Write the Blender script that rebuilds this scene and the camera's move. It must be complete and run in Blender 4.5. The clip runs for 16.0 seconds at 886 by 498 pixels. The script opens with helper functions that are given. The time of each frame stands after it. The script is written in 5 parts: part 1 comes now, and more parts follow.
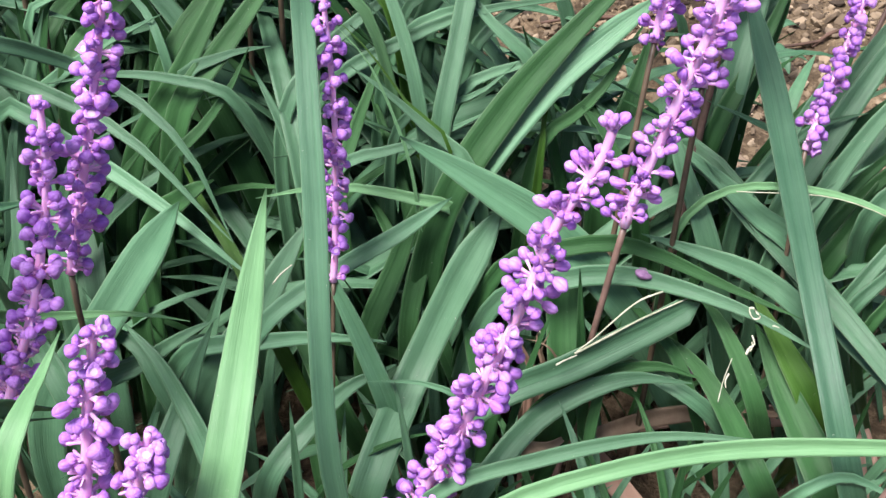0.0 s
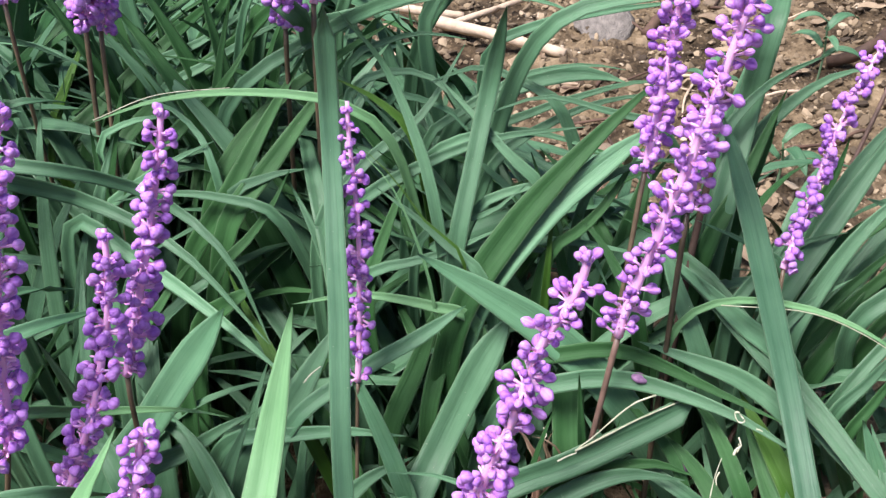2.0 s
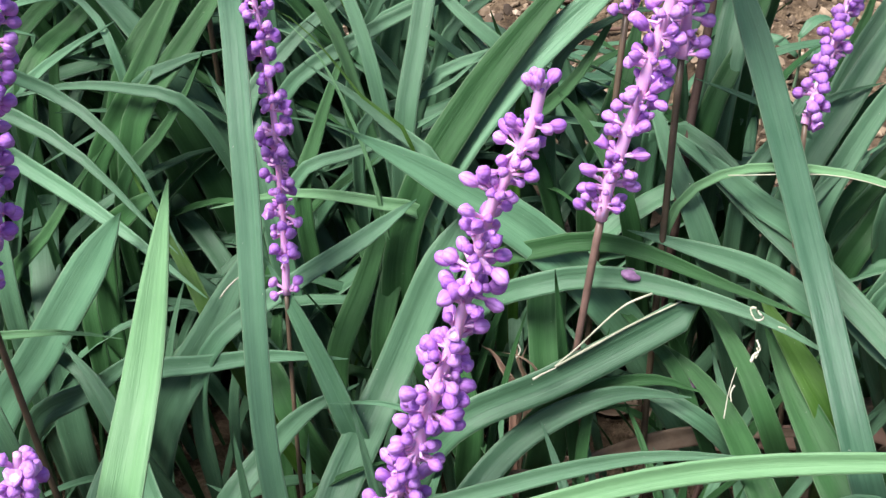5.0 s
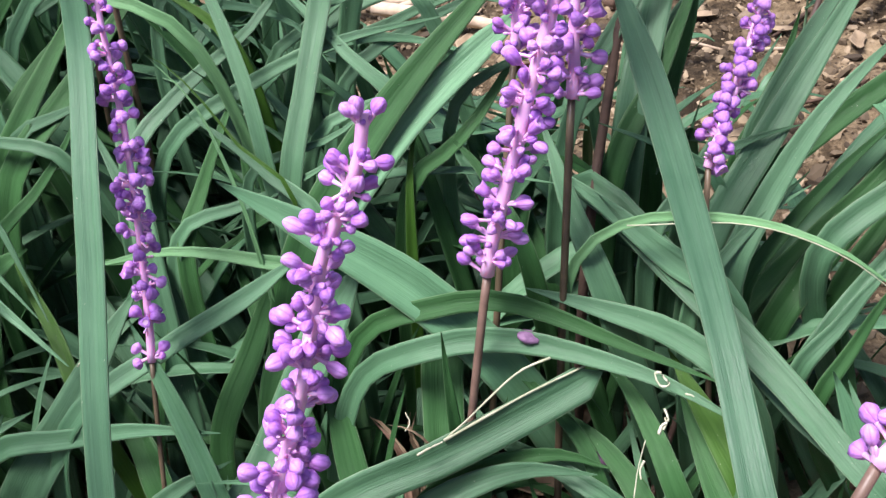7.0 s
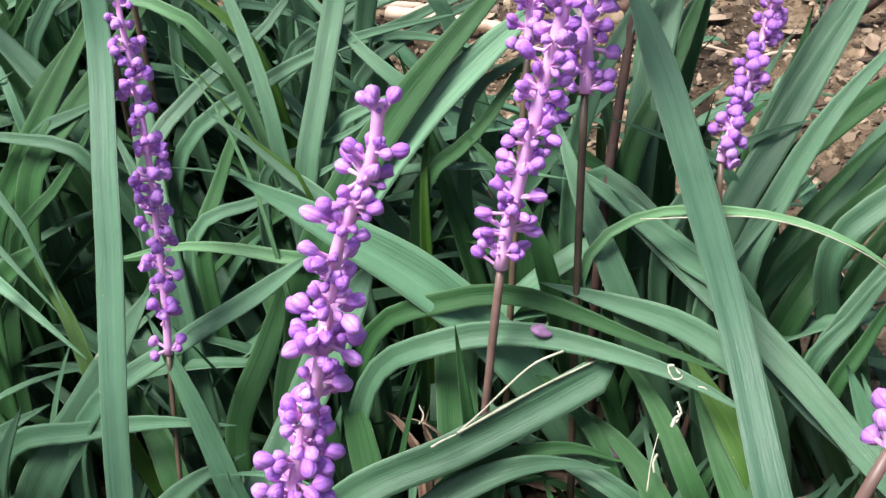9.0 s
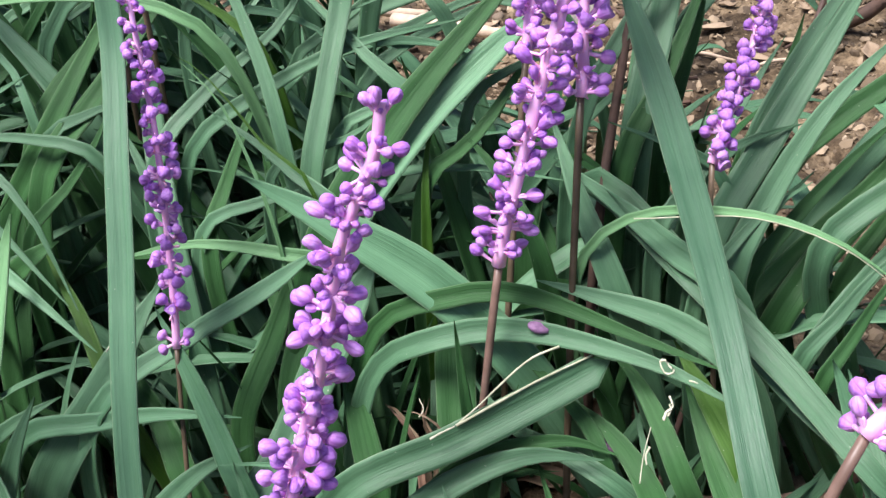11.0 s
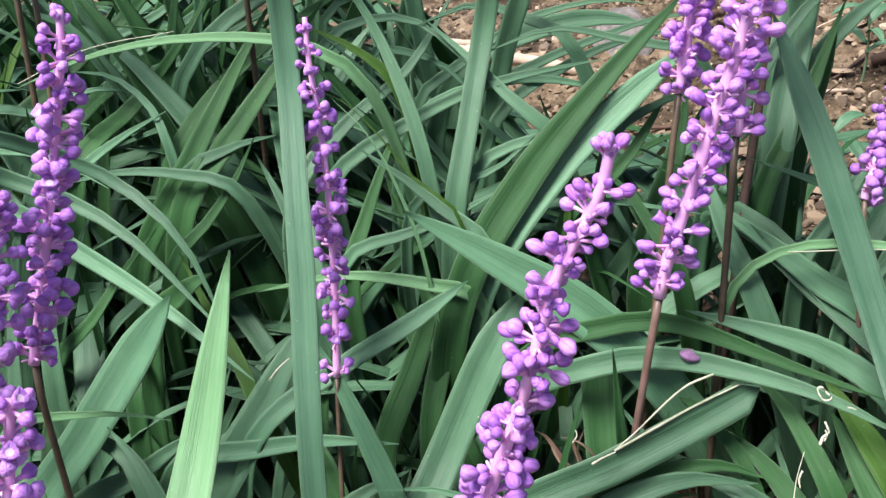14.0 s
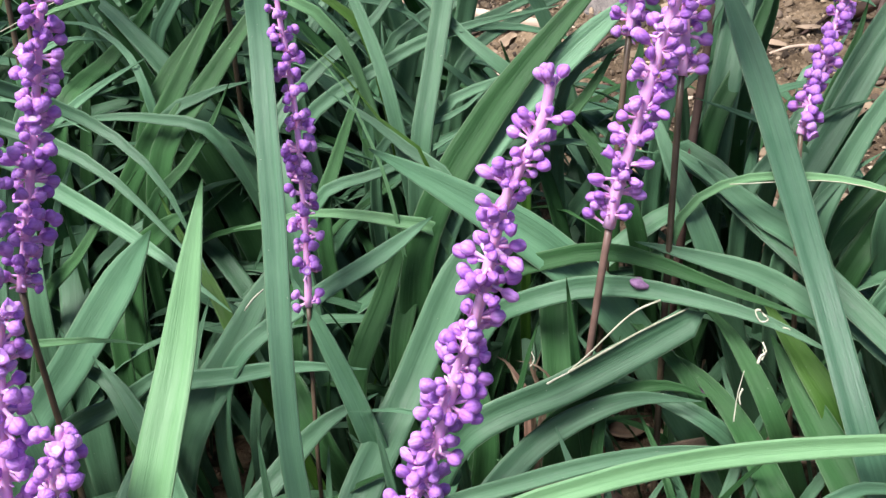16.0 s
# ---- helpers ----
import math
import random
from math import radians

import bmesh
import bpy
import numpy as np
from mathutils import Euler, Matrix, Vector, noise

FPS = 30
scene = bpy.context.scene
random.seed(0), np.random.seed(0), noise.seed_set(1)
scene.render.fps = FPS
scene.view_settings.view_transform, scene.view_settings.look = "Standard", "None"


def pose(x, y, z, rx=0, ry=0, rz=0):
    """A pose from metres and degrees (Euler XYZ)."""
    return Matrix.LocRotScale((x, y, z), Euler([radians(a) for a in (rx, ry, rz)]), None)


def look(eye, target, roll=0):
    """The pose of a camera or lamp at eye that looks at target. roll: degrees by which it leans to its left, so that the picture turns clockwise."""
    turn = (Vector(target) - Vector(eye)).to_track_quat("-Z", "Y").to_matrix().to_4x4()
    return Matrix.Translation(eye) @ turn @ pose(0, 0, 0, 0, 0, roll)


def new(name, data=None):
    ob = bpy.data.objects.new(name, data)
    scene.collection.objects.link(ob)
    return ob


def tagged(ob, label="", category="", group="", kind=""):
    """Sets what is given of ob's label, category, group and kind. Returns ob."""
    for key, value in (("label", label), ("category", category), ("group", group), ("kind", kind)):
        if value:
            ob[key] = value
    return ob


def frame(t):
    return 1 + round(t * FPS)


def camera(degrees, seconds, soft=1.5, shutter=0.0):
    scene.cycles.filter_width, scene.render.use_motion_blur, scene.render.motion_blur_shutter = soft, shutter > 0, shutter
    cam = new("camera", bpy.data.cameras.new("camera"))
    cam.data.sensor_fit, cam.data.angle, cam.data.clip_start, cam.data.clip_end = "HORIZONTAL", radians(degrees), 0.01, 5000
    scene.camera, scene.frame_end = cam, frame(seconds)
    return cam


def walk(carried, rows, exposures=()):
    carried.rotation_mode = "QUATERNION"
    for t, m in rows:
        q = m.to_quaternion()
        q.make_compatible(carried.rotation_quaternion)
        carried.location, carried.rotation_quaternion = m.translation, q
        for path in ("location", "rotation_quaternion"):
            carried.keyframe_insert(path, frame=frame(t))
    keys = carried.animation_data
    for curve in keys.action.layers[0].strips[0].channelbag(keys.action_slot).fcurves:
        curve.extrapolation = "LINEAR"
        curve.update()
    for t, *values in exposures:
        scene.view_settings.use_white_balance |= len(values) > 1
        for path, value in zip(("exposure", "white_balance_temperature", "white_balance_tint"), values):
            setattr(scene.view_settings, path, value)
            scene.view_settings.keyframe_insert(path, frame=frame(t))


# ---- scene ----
cam = camera(50, 16.0, soft=1.4)
walk(cam, [
    (0, look((0.01020, 0.12374, 0.34728), (-0.04308, 0.86579, -0.32094), -2.674)),
    (0.5, look((0.02490, 0.11875, 0.34660), (-0.05286, 0.86768, -0.31147), -3.803)),
    (1, look((0.01871, 0.11677, 0.35679), (-0.04945, 0.87899, -0.28693), -3.280)),
    (1.5, look((0.03395, 0.11055, 0.37445), (-0.07265, 0.88555, -0.24845), -4.450)),
    (2, look((0.03148, 0.10437, 0.38322), (-0.08661, 0.88911, -0.22526), -5.073)),
    (2.5, look((0.02509, 0.08159, 0.42517), (-0.06477, 0.85053, -0.20780), -4.022)),
    (3, look((0.01909, 0.05164, 0.45448), (-0.03937, 0.82200, -0.18044), -2.404)),
    (3.5, look((0.02276, 0.03388, 0.46449), (-0.02318, 0.80271, -0.17331), -2.327)),
    (4, look((0.01343, 0.05249, 0.40710), (-0.03010, 0.81495, -0.23847), -2.319)),
    (4.2, look((0.01742, 0.07539, 0.36727), (-0.04432, 0.84106, -0.27299), -3.588)),
    (6.3, look((0.07945, 0.16494, 0.28625), (-0.09408, 0.95265, -0.30486), -10.034)),
    (6.5, look((0.06699, 0.15826, 0.28152), (-0.06599, 0.96508, -0.29411), -8.078)),
    (7, look((0.08248, 0.16289, 0.28653), (-0.06686, 0.97921, -0.27143), -9.106)),
    (7.5, look((0.08202, 0.16158, 0.28333), (-0.06576, 0.99513, -0.24899), -8.909)),
    (8, look((0.08289, 0.16353, 0.28681), (-0.06474, 0.98212, -0.26828), -9.228)),
    (8.5, look((0.07938, 0.16344, 0.28861), (-0.06067, 0.97844, -0.27366), -8.236)),
    (9, look((0.08225, 0.15871, 0.28432), (-0.08001, 0.97869, -0.26460), -9.438)),
    (9.5, look((0.08094, 0.15458, 0.28743), (-0.09416, 0.97199, -0.26137), -9.631)),
    (11.8, look((0.08640, 0.14173, 0.28489), (-0.07624, 0.97915, -0.23692), -8.940)),
    (12, look((0.08212, 0.13816, 0.28177), (-0.09629, 0.98281, -0.22294), -9.346)),
    (12.5, look((0.05479, 0.13728, 0.29531), (-0.10417, 0.97095, -0.23358), -8.702)),
    (13, look((0.05659, 0.13400, 0.29552), (-0.11903, 0.97221, -0.22077), -9.383)),
    (13.5, look((0.05515, 0.13254, 0.29448), (-0.13027, 0.97544, -0.21064), -9.704)),
    (14, look((0.03515, 0.13661, 0.30242), (-0.11677, 0.97468, -0.22156), -8.731)),
    (14.5, look((0.04980, 0.13708, 0.29780), (-0.11784, 0.97602, -0.21997), -9.361)),
    (15, look((0.04539, 0.13892, 0.29669), (-0.11142, 0.97144, -0.23465), -9.134)),
    (15.5, look((0.03740, 0.12193, 0.30917), (-0.09511, 0.94114, -0.24881), -8.336)),
    (16, look((0.04525, 0.11613, 0.30198), (-0.09675, 0.93682, -0.25147), -8.841)),
], exposures=[(0.0, 1.08, 6220, 21), (2.5, 1.0, 6220, 21), (8.0, 1.05, 6220, 21), (12.0, 1.02, 6220, 21), (16.0, 0.97, 6220, 21)])

# ---- light: open shade under a bright hazy sky ----
world = bpy.data.worlds.new("sky")
scene.world = world
world.use_nodes = True
wn = world.node_tree
sky = wn.nodes.new("ShaderNodeTexSky")
sky.sky_type = 'NISHITA'
sky.sun_disc = False
sky.sun_elevation = radians(68)
sky.sun_rotation = radians(-128)
sky.air_density, sky.dust_density, sky.ozone_density = 1.0, 3.0, 1.0
wn.nodes["Background"].inputs["Strength"].default_value = 0.062
wn.links.new(sky.outputs[0], wn.nodes["Background"].inputs["Color"])
sun_data = bpy.data.lights.new("sun", 'SUN')
sun_data.energy, sun_data.angle, sun_data.color = 3.9, radians(26), (1.0, 0.96, 0.9)
sun = new("sun", sun_data)
sun.matrix_world = look((-0.9, -0.3, 3.0), (0.0, 0.4, 0.1))


# ---- materials ----
class Nodes:
    """Short hand for building one node material."""

    def __init__(self, name):
        self.mat = bpy.data.materials.new(name)
        self.mat.use_nodes = True
        self.tree = self.mat.node_tree
        self.bsdf = self.tree.nodes["Principled BSDF"]

    def add(self, kind, ins=(), **props):
        n = self.tree.nodes.new(kind)
        for k, v in props.items():
            setattr(n, k, v)
        for k, v in ins:
            self.put(n.inputs[k], v)
        return n

    def put(self, socket, v):
        if hasattr(v, "is_output"):
            self.tree.links.new(v, socket)
        else:
            socket.default_value = v

    def maths(self, op, a, b=0.0, c=0.0):
        n = self.add("ShaderNodeMath", ((0, a), (1, b), (2, c)), operation=op)
        return n.outputs[0]

    def noise(self, scale, detail=3.0, vec=None, rough=0.55):
        n = self.add("ShaderNodeTexNoise", (("Scale", scale), ("Detail", detail), ("Roughness", rough)))
        if vec is not None:
            self.put(n.inputs["Vector"], vec)
        return n.outputs["Fac"]

    def ramp(self, fac, *stops):
        n = self.add("ShaderNodeValToRGB", (("Fac", fac),))
        els = n.color_ramp.elements
        while len(els) < len(stops):
            els.new(0.5)
        for e, (p, col) in zip(els, stops):
            e.position, e.color = p, (*col, 1)
        return n.outputs["Color"]

    def mix(self, fac, a, b, blend='MIX'):
        n = self.add("ShaderNodeMix", (), data_type='RGBA', blend_type=blend)
        self.put(n.inputs[0], fac)
        self.put(n.inputs[6], a if hasattr(a, "is_output") else (*a, 1))
        self.put(n.inputs[7], b if hasattr(b, "is_output") else (*b, 1))
        return n.outputs[2]

    def bump(self, height, strength, distance):
        n = self.add("ShaderNodeBump", (("Height", height), ("Strength", strength), ("Distance", distance)))
        self.put(self.bsdf.inputs["Normal"], n.outputs[0])
        return n.outputs[0]

    def set(self, **ins):
        for k, v in ins.items():
            self.put(self.bsdf.inputs[k.replace("_", " ")], v)
        return self


def leaf_material(name, dark, light, gloss=0.42, glow=0.16):
    """Strap leaf: parallel veins along the blade, paler margins and scattered pale nicks, a cool gloss."""
    m = Nodes(name)
    uv = m.add("ShaderNodeUVMap").outputs[0]
    sep = m.add("ShaderNodeSeparateXYZ", ((0, uv),))
    u, v = sep.outputs[0], sep.outputs[1]
    rnd = m.add("ShaderNodeObjectInfo").outputs["Random"]
    shift = m.maths('MULTIPLY', rnd, 37.0)
    lane = m.add("ShaderNodeCombineXYZ", ((0, m.maths('MULTIPLY', u, 1.0)), (1, m.maths('MULTIPLY', v, 0.012)), (2, shift))).outputs[0]
    veins = m.noise(9.0, 5.0, lane, 0.75)
    fine = m.noise(34.0, 2.0, lane, 0.6)
    streak = m.maths('ADD', m.maths('MULTIPLY', m.maths('SUBTRACT', veins, 0.5), 1.5), m.maths('MULTIPLY', m.maths('SUBTRACT', fine, 0.5), 0.55))
    blotch_vec = m.add("ShaderNodeCombineXYZ", ((0, u), (1, m.maths('MULTIPLY', v, 0.6)), (2, shift))).outputs[0]
    blotch = m.noise(1.6, 3.0, blotch_vec)
    tone = m.maths('ADD', m.maths('MULTIPLY', rnd, 0.26), m.maths('ADD', m.maths('MULTIPLY', streak, 0.42), m.maths('ADD', 0.26, m.maths('MULTIPLY', blotch, 0.3))))
    col = m.ramp(tone, (0.12, dark), (0.86, light))
    half = m.maths('FRACT', u)
    rim = m.maths('ABSOLUTE', m.maths('SUBTRACT', half, 0.5))
    rim = m.maths('MULTIPLY', m.maths('GREATER_THAN', rim, m.maths('ADD', 0.462, m.maths('MULTIPLY', fine, 0.03))), 0.38)
    col = m.mix(rim, col, (0.26, 0.36, 0.22))
    specks = m.noise(5.5, 4.0, m.add("ShaderNodeCombineXYZ", ((0, u), (1, m.maths('MULTIPLY', v, 1.2)), (2, m.maths('ADD', shift, 9.0)))).outputs[0], 0.72)
    nick = m.maths('MULTIPLY', m.maths('GREATER_THAN', specks, 0.715), 0.8)
    col = m.mix(nick, col, (0.5, 0.55, 0.42))
    rough = m.maths('ADD', 0.36, m.maths('MULTIPLY', blotch, 0.22))
    m.set(Base_Color=col, Roughness=rough, Specular_IOR_Level=gloss)
    ridge = m.maths('ADD', m.maths('MULTIPLY', veins, 0.7), m.maths('MULTIPLY', fine, 0.4))
    nrm = m.bump(ridge, 0.5, 0.0009)
    trans = m.add("ShaderNodeBsdfTranslucent", (("Color", m.mix(0.5, col, (0.09, 0.2, 0.03))), ("Normal", nrm)))
    both = m.add("ShaderNodeMixShader", ((0, glow), (1, m.bsdf.outputs[0]), (2, trans.outputs[0])))
    m.tree.links.new(both.outputs[0], m.tree.nodes["Material Output"].inputs["Surface"])
    return m.mat


LEAF = leaf_material("leaf_green", (0.020, 0.078, 0.033), (0.127, 0.290, 0.149))
LEAF_LIGHT = leaf_material("leaf_light", (0.037, 0.131, 0.058), (0.158, 0.358, 0.186))
LEAF_BRIGHT = leaf_material("leaf_bright", (0.070, 0.21, 0.075), (0.195, 0.42, 0.185))
# young yellow-green, with the shade beneath overhanging leaves darkened into the colour
LEAF_YOUNG = leaf_material("leaf_young", (0.026, 0.095, 0.010), (0.088, 0.215, 0.030), 0.3, 0.3)
# darkened copy of the leaf green: shade inside the tufts put into the colour
LEAF_SHADED = leaf_material("leaf_shaded", (0.010, 0.050, 0.014), (0.064, 0.188, 0.060), 0.22, 0.24)
LEAF_TEAL = leaf_material("leaf_teal", (0.015, 0.070, 0.034), (0.098, 0.235, 0.126), 0.45, 0.1)


def bud_material():
    """Violet bud, pinker where it narrows into its stalklet; its paler end is a painted highlight."""
    m = Nodes("bud_purple")
    rnd = m.add("ShaderNodeObjectInfo").outputs["Random"]
    co = m.add("ShaderNodeTexCoord").outputs["Object"]
    z = m.add("ShaderNodeSeparateXYZ", ((0, co),)).outputs[2]
    n = m.noise(2.6, 3.0, co)
    tone = m.maths('ADD', m.maths('MULTIPLY', rnd, 0.5), m.maths('MULTIPLY', n, 0.6))
    col = m.ramp(tone, (0.12, (0.23, 0.08, 0.42)), (0.45, (0.41, 0.175, 0.62)), (0.78, (0.58, 0.30, 0.75)), (1.0, (0.72, 0.47, 0.85)))
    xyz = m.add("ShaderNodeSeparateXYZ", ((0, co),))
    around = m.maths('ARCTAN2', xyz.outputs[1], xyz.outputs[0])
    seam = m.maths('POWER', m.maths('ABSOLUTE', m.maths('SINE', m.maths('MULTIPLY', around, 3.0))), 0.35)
    # petal seams: shade of the grooves darkened into the violet
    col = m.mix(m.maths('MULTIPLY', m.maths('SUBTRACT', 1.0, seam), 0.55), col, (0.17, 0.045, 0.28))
    # highlight on the bud's end, mixed into the colour
    end = m.add("ShaderNodeMapRange", (("Value", z), ("From Min", 1.35), ("From Max", 1.8), ("To Min", 0.0), ("To Max", 0.4)))
    col = m.mix(end.outputs[0], col, (0.62, 0.36, 0.76))
    base = m.add("ShaderNodeMapRange", (("Value", z), ("From Min", 1.25), ("From Max", 0.7), ("To Min", 0.0), ("To Max", 0.75)))
    col = m.mix(base.outputs[0], col, (0.60, 0.27, 0.62))
    m.set(Base_Color=col, Roughness=0.48, Specular_IOR_Level=0.35, Subsurface_Weight=0.15, Subsurface_Scale=0.0015)
    m.bsdf.inputs["Subsurface Radius"].default_value = (0.8, 0.4, 1.0)
    m.bump(m.maths('ADD', m.noise(7.0, 2.0, co), seam), 0.45, 0.0004)
    return m.mat


def plain_noisy(name, a, b, scale, rough=0.5, bump=0.3, dist=0.0006, sss=0.0):
    m = Nodes(name)
    co = m.add("ShaderNodeTexCoord").outputs["Object"]
    rnd = m.add("ShaderNodeObjectInfo").outputs["Random"]
    n = m.noise(scale, 4.0, co)
    f = m.maths('ADD', m.maths('MULTIPLY', n, 0.8), m.maths('MULTIPLY', rnd, 0.3))
    m.set(Base_Color=m.ramp(f, (0.25, a), (0.8, b)), Roughness=rough)
    if sss:
        m.set(Subsurface_Weight=sss, Subsurface_Scale=0.0015)
    m.bump(m.noise(scale * 3, 3.0, co), bump, dist)
    return m.mat


BUD = bud_material()
PEDICEL = plain_noisy("pedicel_pink", (0.64, 0.31, 0.64), (0.82, 0.50, 0.78), 60, 0.45, 0.2, 0.0002, 0.2)
RACHIS = plain_noisy("rachis_pink", (0.64, 0.31, 0.60), (0.82, 0.50, 0.76), 160, 0.45, 0.3, 0.0003, 0.2)
STALK = plain_noisy("stalk_brown", (0.045, 0.036, 0.020), (0.165, 0.122, 0.075), 130, 0.45, 0.3, 0.0003)
STALK_PINK = plain_noisy("stalk_pink", (0.10, 0.066, 0.047), (0.27, 0.172, 0.135), 130, 0.45, 0.3, 0.0003)
ANTHER = plain_noisy("anther_pale", (0.5, 0.32, 0.52), (0.72, 0.55, 0.66), 900, 0.5)
WITHERED = plain_noisy("withered_bud", (0.16, 0.08, 0.17), (0.46, 0.27, 0.45), 1.5, 0.6, 0.5, 0.0006)
TORN = plain_noisy("torn_edge_pale", (0.30, 0.34, 0.2), (0.66, 0.66, 0.5), 300, 0.6)
DRY_STRAP = plain_noisy("dead_strap_leaf", (0.16, 0.085, 0.052), (0.40, 0.26, 0.18), 60, 0.7, 0.5, 0.001)
DRY = plain_noisy("dry_leaf", (0.12, 0.08, 0.045), (0.36, 0.28, 0.18), 90, 0.75, 0.5, 0.001)
WOOD = plain_noisy("dry_stick", (0.28, 0.2, 0.13), (0.62, 0.5, 0.36), 120, 0.75, 0.6, 0.001)
TWIG = plain_noisy("dark_twig", (0.03, 0.018, 0.012), (0.12, 0.07, 0.045), 120, 0.8, 0.6, 0.001)
STONE = plain_noisy("stone", (0.10, 0.075, 0.048), (0.27, 0.21, 0.14), 70, 0.8, 0.5, 0.001)


def soil_material():
    m = Nodes("soil")
    co = m.add("ShaderNodeTexCoord").outputs["Object"]
    big, mid, fine = m.noise(9, 5, co, 0.6), m.noise(34, 5, co, 0.7), m.noise(240, 4, co, 0.75)
    f = m.maths('ADD', m.maths('MULTIPLY', big, 0.45), m.maths('ADD', m.maths('MULTIPLY', mid, 0.35), m.maths('MULTIPLY', fine, 0.2)))
    col = m.ramp(f, (0.42, (0.032, 0.023, 0.013)), (0.49, (0.105, 0.076, 0.044)), (0.56, (0.27, 0.205, 0.122)), (0.70, (0.50, 0.40, 0.26)))
    m.set(Base_Color=col, Roughness=0.92, Specular_IOR_Level=0.2)
    m.bump(m.maths('ADD', mid, m.maths('MULTIPLY', fine, 0.5)), 1.0, 0.009)
    return m.mat


SOIL = soil_material()
GREY_STONE = plain_noisy("grey_stone", (0.10, 0.092, 0.078), (0.33, 0.30, 0.255), 4, 0.75, 0.8, 0.003)
LEAF_LIME = leaf_material("leaf_lime", (0.16, 0.36, 0.10), (0.32, 0.58, 0.20))


def crumb_material():
    m = Nodes("soil_crumbs")
    isl = m.add("ShaderNodeNewGeometry").outputs["Random Per Island"]
    col = m.ramp(isl, (0.0, (0.045, 0.032, 0.019)), (0.35, (0.13, 0.097, 0.058)), (0.8, (0.26, 0.20, 0.122)), (0.97, (0.36, 0.285, 0.185)), (1.0, (0.55, 0.46, 0.33)))
    m.set(Base_Color=col, Roughness=0.9)
    return m.mat


CRUMB = crumb_material()


# ---- shared shapes ----
def mesh_from(name, verts, faces, mats, uvs=None, slots=None, smooth=True):
    me = bpy.data.meshes.new(name)
    me.from_pydata(verts, [], faces)
    for m in mats:
        me.materials.append(m)
    if uvs is not None:
        lay = me.uv_layers.new(name="UVMap")
        idx = np.empty(len(me.loops), dtype=np.int32)
        me.loops.foreach_get("vertex_index", idx)
        lay.data.foreach_set("uv", np.asarray(uvs, dtype=np.float32)[idx].ravel())
    if slots is not None:
        me.polygons.foreach_set("material_index", np.asarray(slots, dtype=np.int32))
    me.polygons.foreach_set("use_smooth", np.full(len(me.polygons), smooth))
    me.update()
    return me


def spline(points, n):
    """n + 1 evenly spaced places along a smooth curve through the points, with no overshoot where they lie unevenly."""
    p = [Vector(q) for q in points]
    p = [2 * p[0] - p[1], *p, 2 * p[-1] - p[-2]]
    dense = []
    for i in range(len(p) - 3):
        a, b, c, d = p[i:i + 4]
        t1 = max(1e-4, (b - a).length) ** 0.5
        t2 = t1 + max(1e-4, (c - b).length) ** 0.5
        t3 = t2 + max(1e-4, (d - c).length) ** 0.5
        for k in range(12):
            t = t1 + (t2 - t1) * k / 12
            e, f, g = a.lerp(b, t / t1), b.lerp(c, (t - t1) / (t2 - t1)), c.lerp(d, (t - t2) / (t3 - t2))
            dense.append(e.lerp(f, t / t2).lerp(f.lerp(g, (t - t1) / (t3 - t1)), (t - t1) / (t2 - t1)))
    dense.append(p[-2])
    run = [0.0]
    for a, b in zip(dense, dense[1:]):
        run.append(run[-1] + (b - a).length)
    out, k = [], 0
    for i in range(n + 1):
        s = run[-1] * i / n
        while k < len(run) - 2 and run[k + 1] < s:
            k += 1
        out.append(dense[k].lerp(dense[k + 1], min(1.0, (s - run[k]) / max(1e-9, run[k + 1] - run[k]))))
    return out


